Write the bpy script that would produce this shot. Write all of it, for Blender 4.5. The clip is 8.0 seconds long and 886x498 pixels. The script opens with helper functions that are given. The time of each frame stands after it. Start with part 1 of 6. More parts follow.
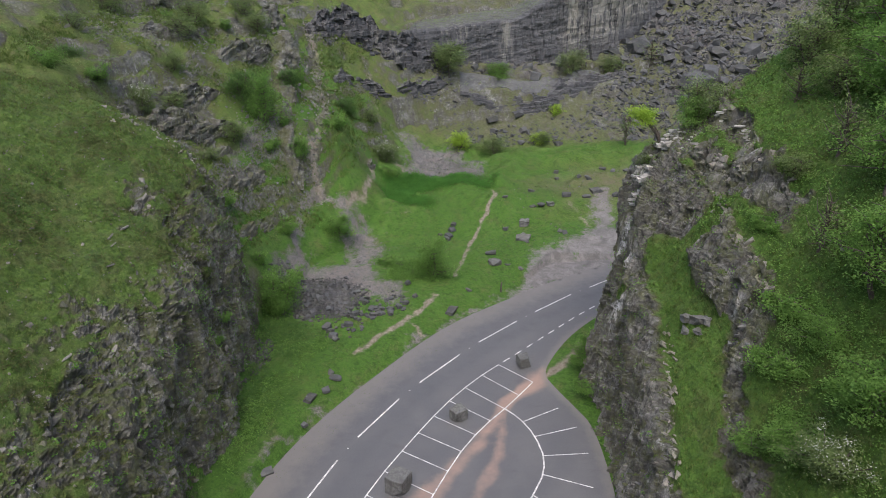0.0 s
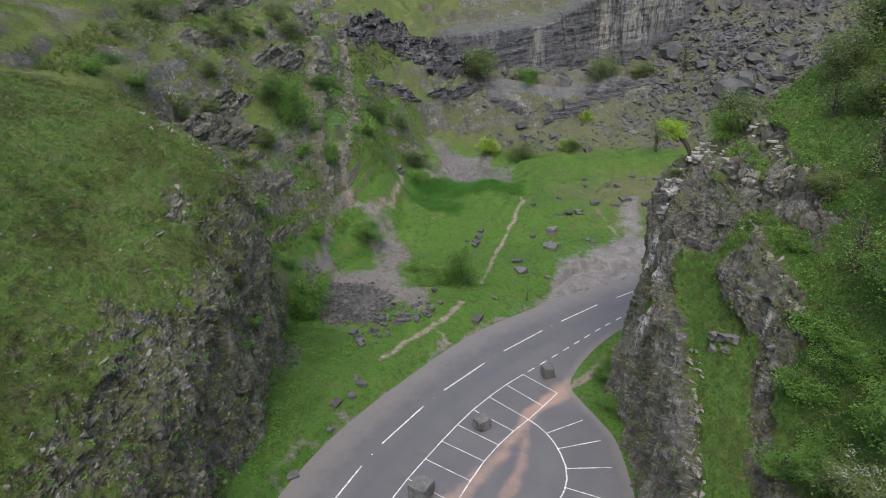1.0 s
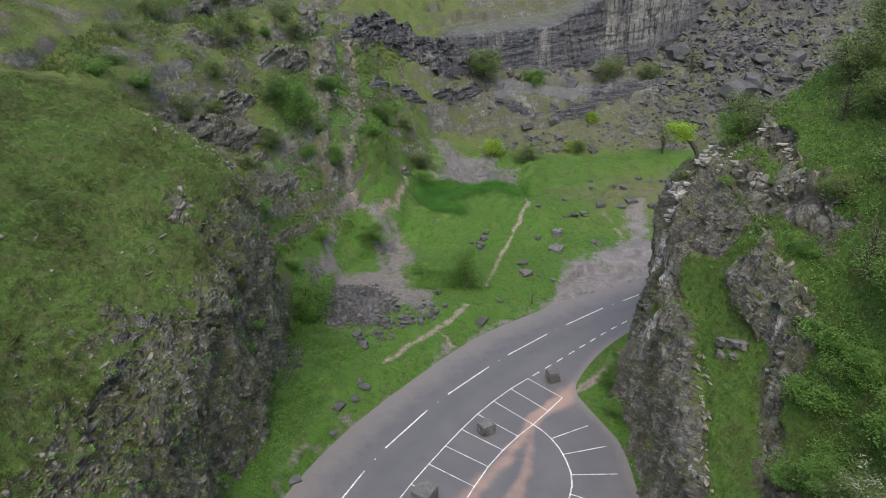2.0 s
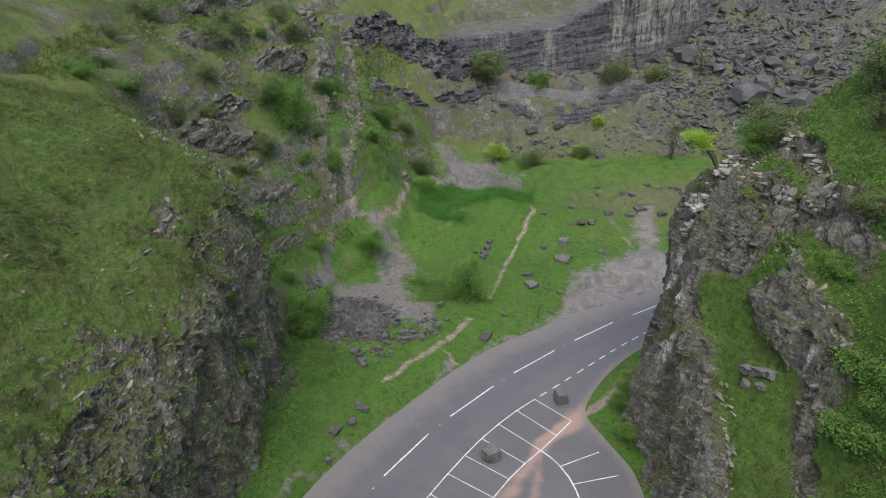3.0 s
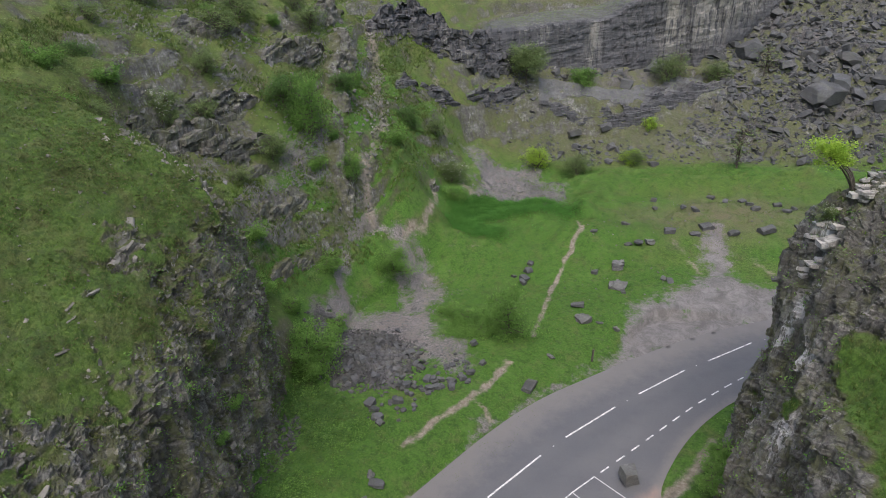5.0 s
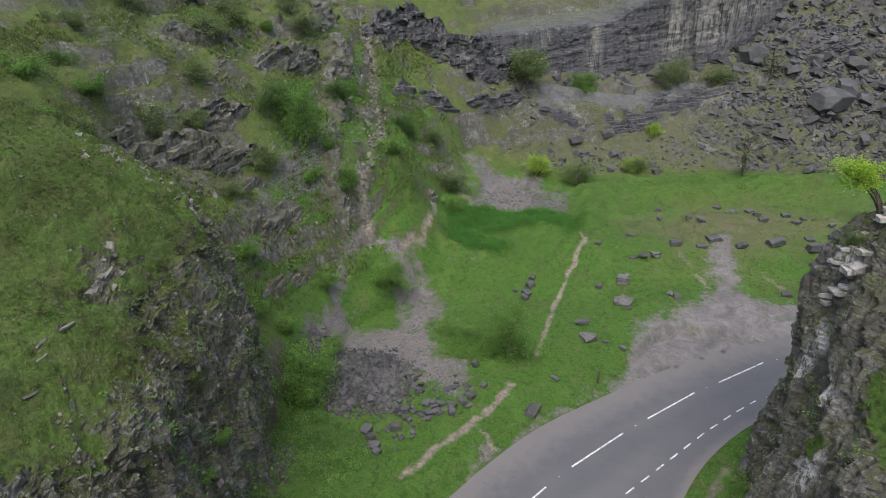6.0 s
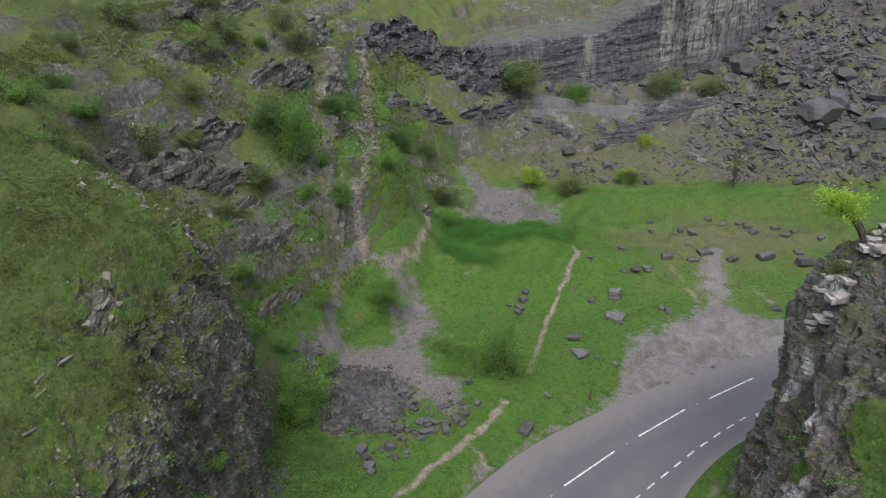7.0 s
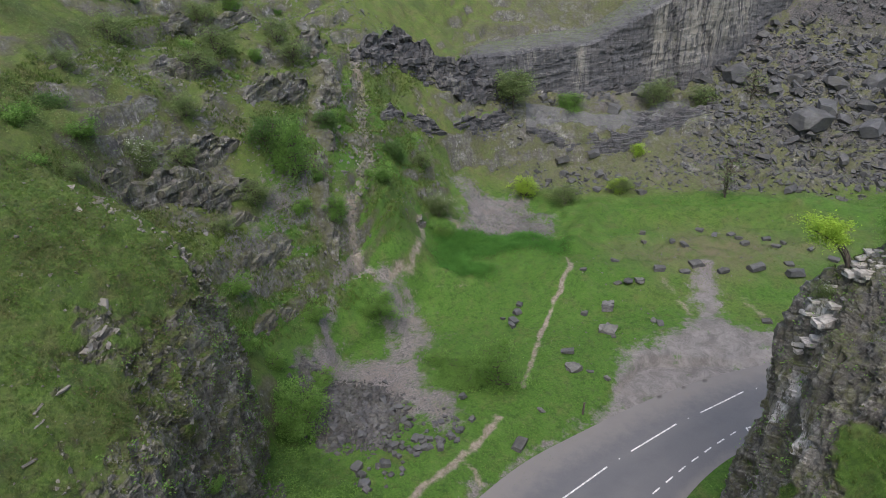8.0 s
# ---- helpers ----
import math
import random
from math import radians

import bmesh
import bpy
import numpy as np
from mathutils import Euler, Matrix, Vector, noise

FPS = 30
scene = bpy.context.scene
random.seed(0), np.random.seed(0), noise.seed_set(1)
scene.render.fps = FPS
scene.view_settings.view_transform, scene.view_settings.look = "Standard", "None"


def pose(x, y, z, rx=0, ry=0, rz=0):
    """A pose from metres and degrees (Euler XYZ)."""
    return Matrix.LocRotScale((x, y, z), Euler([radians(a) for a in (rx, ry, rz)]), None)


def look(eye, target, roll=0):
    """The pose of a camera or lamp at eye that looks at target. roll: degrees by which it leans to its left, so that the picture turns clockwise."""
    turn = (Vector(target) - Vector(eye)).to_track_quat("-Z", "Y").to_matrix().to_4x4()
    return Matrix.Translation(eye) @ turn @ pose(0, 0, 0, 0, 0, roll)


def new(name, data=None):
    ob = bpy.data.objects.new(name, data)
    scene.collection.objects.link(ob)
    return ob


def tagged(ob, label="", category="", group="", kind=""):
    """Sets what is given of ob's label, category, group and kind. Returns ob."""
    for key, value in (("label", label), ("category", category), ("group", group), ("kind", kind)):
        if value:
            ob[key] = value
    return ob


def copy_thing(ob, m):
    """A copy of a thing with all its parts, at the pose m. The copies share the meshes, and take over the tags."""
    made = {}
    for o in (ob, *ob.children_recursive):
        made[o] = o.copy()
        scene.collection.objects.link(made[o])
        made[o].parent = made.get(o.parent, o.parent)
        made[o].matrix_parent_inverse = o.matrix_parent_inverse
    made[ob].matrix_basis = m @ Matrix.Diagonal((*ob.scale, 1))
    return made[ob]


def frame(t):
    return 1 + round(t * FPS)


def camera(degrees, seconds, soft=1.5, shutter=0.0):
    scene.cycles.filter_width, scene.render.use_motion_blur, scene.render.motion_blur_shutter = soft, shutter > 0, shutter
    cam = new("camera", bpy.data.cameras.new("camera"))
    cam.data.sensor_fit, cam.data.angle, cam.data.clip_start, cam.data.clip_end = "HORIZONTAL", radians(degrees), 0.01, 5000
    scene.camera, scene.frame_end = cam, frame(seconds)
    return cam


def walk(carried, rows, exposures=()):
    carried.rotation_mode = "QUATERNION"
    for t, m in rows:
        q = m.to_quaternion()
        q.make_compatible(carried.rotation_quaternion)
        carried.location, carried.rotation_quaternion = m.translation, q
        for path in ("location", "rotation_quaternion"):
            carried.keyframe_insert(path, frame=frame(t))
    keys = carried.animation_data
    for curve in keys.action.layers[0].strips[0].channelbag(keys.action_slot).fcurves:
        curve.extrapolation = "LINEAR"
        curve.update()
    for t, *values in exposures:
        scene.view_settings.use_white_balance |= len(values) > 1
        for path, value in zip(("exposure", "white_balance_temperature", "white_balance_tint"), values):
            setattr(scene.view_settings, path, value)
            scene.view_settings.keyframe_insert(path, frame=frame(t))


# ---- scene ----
cam = camera(70.2, 8.0, soft=0.8)
METRES, EYE, TILT, LEAN, TURN = 24.8, 37.69, -24.5, 0.0, 0.0
ROWS = [
    (0.0, 0.0, 0.0, 0.0, 0.0, 0.0, -0.0),
    (0.5, -0.0001, -0.0109, 0.0226, 0.36, 0.02, -0.18),
    (1.0, 0.0004, -0.0163, 0.0342, 2.45, 0.02, -1.06),
    (1.5, 0.0025, -0.0157, 0.035, 2.89, 0.02, -1.24),
    (3.0, -0.0122, 0.1356, 0.0947, 3.01, 0.08, -1.42),
    (3.5, -0.024, 0.2466, 0.1017, 3.92, 0.07, -1.82),
    (4.0, -0.0399, 0.3836, 0.1054, 5.09, 0.04, -2.27),
    (4.5, -0.0624, 0.5255, 0.1484, 5.3, 0.06, -2.33),
    (6.0, -0.1002, 0.7349, 0.263, 5.1, 0.09, -2.28),
    (6.5, -0.099, 0.7233, 0.3003, 4.85, 0.11, -2.18),
    (7.0, -0.0967, 0.7104, 0.3358, 4.61, 0.11, -2.08),
    (7.5, -0.0941, 0.6984, 0.3687, 4.39, 0.12, -1.98),
    (8.0, -0.0931, 0.6867, 0.401, 4.17, 0.13, -1.88),
]
walk(cam, [(t, pose(0, 0, EYE, TILT, LEAN, TURN) @ pose(METRES * x, METRES * y, METRES * z, 90 + pitch, roll, yaw)) for t, x, y, z, yaw, pitch, roll in ROWS])

# ---- overcast daylight ----
world = bpy.data.worlds.new("overcast_sky")
scene.world = world
world.use_nodes = True
wn = world.node_tree
sky = wn.nodes.new("ShaderNodeTexSky")
sky.sky_type = "NISHITA"
sky.sun_disc = False
sky.sun_elevation, sky.sun_rotation = radians(63), radians(186)
sky.air_density, sky.dust_density, sky.ozone_density = 1.0, 3.6, 1.2
wn.links.new(sky.outputs["Color"], wn.nodes["Background"].inputs["Color"])
wn.nodes["Background"].inputs["Strength"].default_value = 0.15
sun_data = bpy.data.lights.new("sun", "SUN")
sun_data.energy, sun_data.angle, sun_data.color = 0.8, radians(50), (1.0, 0.98, 0.96)
sun = new("sun", sun_data)
sun.matrix_world = look((-6, -60, 120), (0, 0, 0))
scene.view_settings.exposure = 1.0

# ---- materials ----
class Nodes:
    """A short way to write node materials."""

    def __init__(self, name):
        self.mat = bpy.data.materials.new(name)
        self.mat.use_nodes = True
        self.t = self.mat.node_tree
        self.bsdf = self.t.nodes["Principled BSDF"]
        self.pos = self.t.nodes.new("ShaderNodeNewGeometry").outputs["Position"]

    def put(self, kind, **inputs):
        node = self.t.nodes.new(kind)
        for key, value in inputs.items():
            self.set(node.inputs[key.replace("_", " ")], value)
        return node

    def set(self, socket, value):
        if isinstance(value, bpy.types.NodeSocket):
            self.t.links.new(value, socket)
        else:
            socket.default_value = value

    def noise(self, scale, detail=4.0, rough=0.55, vector=None, distortion=0.0):
        n = self.put("ShaderNodeTexNoise", Scale=scale, Detail=detail, Roughness=rough, Distortion=distortion)
        self.set(n.inputs["Vector"], self.pos if vector is None else vector)
        return n.outputs["Fac"]

    def stretched(self, sx, sy, sz, turn=(0, 0, 0)):
        m = self.put("ShaderNodeMapping", Scale=(sx, sy, sz), Rotation=turn)
        self.set(m.inputs["Vector"], self.pos)
        return m.outputs["Vector"]

    def ramp(self, fac, a, b, low=0.0, high=1.0):
        n = self.put("ShaderNodeMapRange", Value=fac)
        n.interpolation_type = "SMOOTHSTEP"
        for key, value in (("From Min", a), ("From Max", b), ("To Min", low), ("To Max", high)):
            self.set(n.inputs[key], value)
        return n.outputs["Result"]

    def calc(self, op, a, b=0.0):
        n = self.t.nodes.new("ShaderNodeMath")
        n.operation = op
        self.set(n.inputs[0], a)
        self.set(n.inputs[1], b)
        return n.outputs[0]

    def mix(self, fac, a, b):
        n = self.t.nodes.new("ShaderNodeMix")
        n.data_type = "RGBA"
        self.set(n.inputs["Factor"], fac)
        self.set(n.inputs["A"], a if isinstance(a, bpy.types.NodeSocket) else (*a, 1.0))
        self.set(n.inputs["B"], b if isinstance(b, bpy.types.NodeSocket) else (*b, 1.0))
        return n.outputs["Result"]

    def attr(self, name):
        n = self.t.nodes.new("ShaderNodeAttribute")
        n.attribute_name = name
        return n.outputs["Fac"]

    def random(self):
        return self.t.nodes.new("ShaderNodeObjectInfo").outputs["Random"]

    def island(self):
        return self.t.nodes.new("ShaderNodeNewGeometry").outputs["Random Per Island"]

    def bump(self, height, distance, strength=1.0, normal=None):
        n = self.put("ShaderNodeBump", Height=height, Distance=distance, Strength=strength)
        if normal is not None:
            self.set(n.inputs["Normal"], normal)
        return n.outputs["Normal"]

    def leafy(self, color, through_light):
        """A thin leaf that lets part of the light through."""
        self.done(color, 0.65, specular=0.12)
        thin = self.put("ShaderNodeBsdfTranslucent", Color=color)
        both = self.put("ShaderNodeMixShader", Fac=through_light)
        self.set(both.inputs[1], self.bsdf.outputs[0])
        self.set(both.inputs[2], thin.outputs[0])
        self.set(self.t.nodes["Material Output"].inputs["Surface"], both.outputs[0])
        return self.mat

    def done(self, color, rough=0.85, normal=None, metal=0.0, specular=0.3):
        self.set(self.bsdf.inputs["Base Color"], color if isinstance(color, bpy.types.NodeSocket) else (*color, 1.0))
        self.set(self.bsdf.inputs["Roughness"], rough)
        self.set(self.bsdf.inputs["Metallic"], metal)
        self.set(self.bsdf.inputs["Specular IOR Level"], specular)
        if normal is not None:
            self.set(self.bsdf.inputs["Normal"], normal)
        return self.mat


def grass_color(n):
    fine = n.noise(5.5, 8, 0.8)
    broad = n.noise(0.13, 5, 0.65)
    mid = n.noise(0.55, 5, 0.65)
    green = n.mix(n.ramp(fine, 0.3, 0.7), (0.058, 0.092, 0.018), (0.136, 0.180, 0.044))
    lush = n.mix(n.ramp(fine, 0.3, 0.7), (0.034, 0.088, 0.012), (0.090, 0.176, 0.027))
    dry = n.mix(n.ramp(fine, 0.3, 0.7), (0.080, 0.088, 0.032), (0.148, 0.152, 0.058))
    clump = n.noise(1.9, 6, 0.75)
    g = n.mix(n.ramp(mid, 0.42, 0.66), green, dry)
    lush = n.mix(n.ramp(clump, 0.48, 0.64, 0, 0.7), lush, (0.025, 0.066, 0.012))
    g = n.mix(n.ramp(clump, 0.47, 0.63, 0, 0.6), g, (0.040, 0.060, 0.017))
    g = n.mix(n.ramp(broad, 0.52, 0.68, 0, 0.6), g, (0.055, 0.080, 0.030))
    g = n.mix(n.calc("MULTIPLY", n.ramp(mid, 0.90, 0.45), n.attr("lush")), g, lush)
    g = n.mix(n.calc("MULTIPLY", n.ramp(n.noise(0.32, 5, 0.65), 0.52, 0.72, 0, 0.6), n.attr("lush")), g, (0.098, 0.180, 0.034))
    return g, fine


def rock_color(n, dark=(0.066, 0.063, 0.060), pale=(0.300, 0.289, 0.274), weather=1.0):
    bed = n.noise(1.0, 6, 0.7, n.stretched(0.9, 0.9, 2.6, (0.25, -0.5, 0.3)))
    grit = n.noise(3.2, 7, 0.78)
    broad = n.noise(0.25, 5, 0.65)
    crack = n.put("ShaderNodeTexVoronoi", Scale=1.0)
    crack.feature = "DISTANCE_TO_EDGE"
    n.set(crack.inputs["Vector"], n.stretched(2.0, 2.0, 1.3, (0.1, -0.4, 0.4)))
    gap = n.ramp(crack.outputs["Distance"], 0.0, 0.10)
    c = n.mix(n.ramp(n.calc("ADD", bed, n.calc("MULTIPLY", n.calc("SUBTRACT", n.noise(0.30, 4, 0.6), 0.5), 0.8)), 0.36, 0.74), dark, pale)
    c = n.mix(n.ramp(grit, 0.42, 0.74, 0, 0.6 * weather), c, (0.215, 0.204, 0.190))
    c = n.mix(n.ramp(broad, 0.34, 0.60, 0, 0.62 * weather), c, (0.124, 0.116, 0.094))
    c = n.mix(n.ramp(n.noise(0.7, 7, 0.8), 0.43, 0.61, 0, 0.75 * weather), c, (0.105, 0.114, 0.048))
    run = n.noise(1.0, 7, 0.75, n.stretched(2.6, 2.6, 0.35, (0.08, 0.12, 0)))
    c = n.mix(n.ramp(run, 0.50, 0.36, 0, 0.7), c, (0.052, 0.050, 0.049))
    white = n.calc("MULTIPLY", n.ramp(run, 0.52, 0.62), n.ramp(n.noise(0.33, 4, 0.6), 0.54, 0.64))
    c = n.mix(n.calc("MULTIPLY", white, 0.7 * weather), c, (0.42, 0.41, 0.40))
    c = n.mix(n.calc("MULTIPLY", n.calc("SUBTRACT", 1.0, gap), 0.4), c, (0.050, 0.047, 0.045))
    return c, n.calc("ADD", grit, n.calc("MULTIPLY", gap, 0.4)), bed


def make_quarry_wall():
    n = Nodes("stained_quarry_wall")
    bed = n.noise(1.0, 6, 0.7, n.stretched(0.35, 0.35, 2.4, (0.05, -0.16, 0)))
    run = n.noise(1.0, 6, 0.7, n.stretched(1.6, 1.6, 0.10))
    grit = n.noise(1.6, 7, 0.75)
    c = n.mix(n.ramp(bed, 0.35, 0.66), (0.045, 0.044, 0.047), (0.108, 0.107, 0.110))
    c = n.mix(n.ramp(grit, 0.40, 0.70, 0, 0.6), c, (0.112, 0.109, 0.109))
    pale = n.calc("MULTIPLY", n.ramp(run, 0.50, 0.66), n.ramp(n.noise(0.09, 4, 0.6), 0.50, 0.64))
    pale = n.calc("MAXIMUM", n.calc("MULTIPLY", pale, 0.8), n.calc("MULTIPLY", n.attr("stain"), n.ramp(run, 0.40, 0.58)))
    c = n.mix(n.calc("MULTIPLY", pale, 0.7), c, (0.25, 0.235, 0.200))
    c = n.mix(n.ramp(run, 0.47, 0.32, 0, 0.85), c, (0.030, 0.030, 0.032))
    turf = n.ramp(n.calc("ADD", n.attr("rock"), n.calc("MULTIPLY", n.calc("SUBTRACT", grit, 0.5), 1.2)), 0.65, 0.40)
    grass, fine = grass_color(n)
    c = n.mix(turf, c, grass)
    nor = n.bump(n.calc("ADD", grit, n.calc("MULTIPLY", bed, 1.5)), 0.25, 0.8)
    return n.done(c, 0.8, nor, specular=0.3)


def make_land_material():
    n = Nodes("turf_rock_gravel")
    grass, fine = grass_color(n)
    rock, grit, streak = rock_color(n)
    drip = n.noise(1.0, 7, 0.75, n.stretched(3.2, 3.2, 0.7, (0.08, 0.12, 0)))
    rock = n.mix(n.calc("MULTIPLY", n.attr("streak"), n.ramp(drip, 0.40, 0.58, 0, 0.95)), rock, (0.56, 0.55, 0.54))
    pebble = n.put("ShaderNodeTexVoronoi", Scale=9.0)
    n.set(pebble.inputs["Vector"], n.pos)
    shade = n.put("ShaderNodeSeparateColor", Color=pebble.outputs["Color"]).outputs[0]
    gravel = n.mix(n.ramp(shade, 0.0, 1.0), (0.110, 0.100, 0.097), (0.225, 0.206, 0.198))
    gravel = n.mix(n.ramp(n.noise(0.5, 4), 0.4, 0.7, 0, 0.7), gravel, (0.17, 0.145, 0.13))
    gravel = n.mix(n.calc("MULTIPLY", n.attr("coal"), n.ramp(n.noise(0.7, 6, 0.75), 0.30, 0.60, 0.45, 1.0)), gravel, n.mix(n.ramp(shade, 0.0, 1.0), (0.030, 0.029, 0.030), (0.098, 0.094, 0.093)))
    gravel = n.mix(n.calc("MULTIPLY", n.attr("chalky"), n.ramp(n.noise(0.6, 6, 0.7), 0.3, 0.6, 0.5, 1.0)), gravel, n.mix(n.ramp(n.noise(0.55, 8, 0.78, distortion=0.6), 0.36, 0.66), (0.130, 0.122, 0.115), (0.250, 0.237, 0.226)))
    earth = n.mix(n.ramp(n.noise(2.2, 5, 0.7), 0.3, 0.7), (0.155, 0.130, 0.100), (0.31, 0.265, 0.215))
    wobble = n.calc("SUBTRACT", n.noise(0.9, 7, 0.78), 0.5)

    def masked(name, spread=0.9):
        return n.ramp(n.calc("ADD", n.attr(name), n.calc("MULTIPLY", wobble, spread)), 0.30, 0.70)

    withered = n.mix(n.ramp(n.noise(2.6, 6, 0.75), 0.35, 0.68), (0.068, 0.070, 0.038), (0.136, 0.130, 0.080))
    sere = n.ramp(n.calc("ADD", n.attr("rock"), n.calc("MULTIPLY", wobble, 0.9)), 0.0, 0.36, 0, 0.85)
    c = n.mix(masked("rock", 1.8), n.mix(sere, grass, withered), rock)
    worn = n.calc("MULTIPLY", n.attr("threadbare"), n.ramp(n.noise(0.5, 6, 0.7), 0.32, 0.62, 0.25, 0.95))
    c = n.mix(worn, c, n.mix(n.ramp(fine, 0.3, 0.7), (0.098, 0.088, 0.050), (0.180, 0.158, 0.098)))
    c = n.mix(masked("gravel", 1.7), c, gravel)
    c = n.mix(masked("trod", 1.0), c, earth)
    bare = masked("rock", 1.8)
    furrow = n.noise(1.0, 8, 0.75, n.stretched(4.5, 4.5, 1.1, (0.08, 0.15, 0)))
    relief = n.calc("ADD", n.calc("MULTIPLY", fine, n.calc("SUBTRACT", 1.0, bare)), n.calc("MULTIPLY", n.calc("ADD", n.calc("MULTIPLY", grit, 0.35), n.calc("MULTIPLY", furrow, 1.2)), bare))
    nor = n.bump(relief, 0.22, 0.9)
    nor = n.bump(pebble.outputs["Distance"], 0.03, 0.4, nor)
    return n.done(c, 0.88, nor, specular=0.22)


def make_stone_material(name, dark, pale, moss=0.25, scale=1.0, weather=1.0):
    n = Nodes(name)
    c, grit, streak = rock_color(n, dark, pale, weather)
    tone = n.calc("ADD", n.random(), n.island())
    c = n.mix(n.ramp(tone, 0.0, 2.0, 0.0, 0.4), c, pale)
    c = n.mix(n.ramp(n.noise(1.3 * scale, 5, 0.65), 0.58, 0.75, 0, moss), c, (0.06, 0.09, 0.025))
    nor = n.bump(n.noise(7.0 * scale, 6, 0.7), 0.06, 0.8)
    return n.done(c, 0.72, nor, specular=0.35)


def make_asphalt():
    n = Nodes("worn_asphalt")
    lane = n.noise(0.35, 5, 0.6)
    c = n.mix(n.ramp(lane, 0.35, 0.7), (0.088, 0.086, 0.089), (0.112, 0.109, 0.111))
    c = n.mix(n.ramp(n.noise(45, 2), 0.4, 0.7, 0, 0.35), c, (0.150, 0.147, 0.148))
    patch = n.noise(0.9, 5, 0.7, n.stretched(0.5, 1.6, 1, (0, 0, 0.7)))
    c = n.mix(n.ramp(patch, 0.55, 0.75, 0, 0.3), c, (0.062, 0.061, 0.064))
    c = n.mix(n.calc("MULTIPLY", n.attr("worn"), n.ramp(n.noise(0.7, 5, 0.65), 0.3, 0.65, 0.2, 0.7)), c, (0.084, 0.084, 0.089))
    wash = n.calc("ADD", n.attr("wash"), n.calc("MULTIPLY", n.calc("SUBTRACT", n.noise(0.6, 6, 0.7), 0.5), 0.75))
    c = n.mix(n.ramp(wash, 0.22, 1.0, 0, 0.75), c, (0.36, 0.235, 0.175))
    edge = n.calc("ADD", n.attr("verge"), n.calc("MULTIPLY", n.calc("SUBTRACT", n.noise(0.9, 7, 0.75), 0.5), 1.3))
    c = n.mix(n.ramp(edge, 0.15, 0.95, 0, 0.75), c, (0.160, 0.146, 0.134))
    return n.done(c, n.ramp(lane, 0.3, 0.7, 0.45, 0.7), n.bump(n.noise(30, 3), 0.01, 0.6), specular=0.4)


def make_paint():
    n = Nodes("worn_road_paint")
    c = n.mix(n.ramp(n.noise(3.5, 6, 0.75), 0.36, 0.60), (0.26, 0.255, 0.25), (0.66, 0.65, 0.63))
    return n.done(c, 0.6)


def make_leaf(name, a, b):
    n = Nodes(name)
    c = n.mix(n.island(), a, b)
    c = n.mix(n.ramp(n.noise(0.8, 3), 0.35, 0.7, 0, 0.5), c, tuple(v * 0.75 for v in a))
    return n.leafy(c, 0.45)


def make_blades():
    n = Nodes("grass_blades")
    g, fine = grass_color(n)
    c = n.mix(n.ramp(n.island(), 0.55, 1.0, 0.0, 0.8), g, (0.185, 0.205, 0.075))
    c = n.mix(n.ramp(n.island(), 0.30, 0.0, 0.0, 0.45), c, (0.050, 0.076, 0.020))
    return n.leafy(c, 0.25)


def make_bark():
    n = Nodes("grey_bark")
    c = n.mix(n.ramp(n.noise(3, 5, 0.7, n.stretched(3, 3, 0.6)), 0.35, 0.7), (0.045, 0.036, 0.030), (0.15, 0.125, 0.105))
    return n.done(c, 0.9, n.bump(n.noise(12, 4), 0.02))


LAND = make_land_material()
WALL = make_quarry_wall()
STONE = make_stone_material("grey_limestone", (0.056, 0.055, 0.055), (0.175, 0.172, 0.168), 0.25, weather=0.25)
SLATE = make_stone_material("dark_quarry_stone", (0.027, 0.027, 0.030), (0.098, 0.099, 0.105), 0.10, weather=0.25)
CREAM = make_stone_material("pale_limestone", (0.27, 0.255, 0.235), (0.58, 0.55, 0.51), 0.08, weather=0.25)
ASPHALT = make_asphalt()
PAINT = make_paint()
LEAF_FRESH = make_leaf("fresh_spring_leaves", (0.110, 0.215, 0.046), (0.200, 0.335, 0.082))
LEAF_LIME = make_leaf("bright_lime_leaves", (0.23, 0.38, 0.04), (0.40, 0.54, 0.08))
LEAF_DARK = make_leaf("deep_green_leaves", (0.072, 0.140, 0.040), (0.140, 0.230, 0.068))
LEAF_OLIVE = make_leaf("olive_hawthorn_leaves", (0.118, 0.172, 0.062), (0.225, 0.285, 0.110))
LEAF_HEATH = make_leaf("heathy_brown_green_leaves", (0.070, 0.085, 0.030), (0.150, 0.150, 0.060))
BLOSSOM = make_leaf("white_blossom", (0.55, 0.56, 0.50), (0.75, 0.76, 0.70))
GRASS = make_blades()
BARK = make_bark()
LEAF_NETTLE = make_leaf("rank_nettle_leaves", (0.070, 0.195, 0.036), (0.130, 0.300, 0.062))
PATHSTONE = make_stone_material("worn_path_stone", (0.16, 0.14, 0.125), (0.36, 0.325, 0.295), 0.1)
SCREE_STONE = make_stone_material("charcoal_scree_stone", (0.018, 0.017, 0.018), (0.088, 0.084, 0.085), 0.05, weather=0.2)
SHARD = make_stone_material("pale_brown_shards", (0.088, 0.080, 0.070), (0.27, 0.25, 0.222), 0.35, weather=0.6)
SLAB_TOP = make_stone_material("wet_grey_slab", (0.066, 0.066, 0.070), (0.128, 0.127, 0.132), 0.12, weather=0.3)
# ---- shape of the land ----
def plane_z(x, y):
    """The gently tilted valley floor under the road."""
    return 0.0487 * x - 0.0093 * y + 0.225


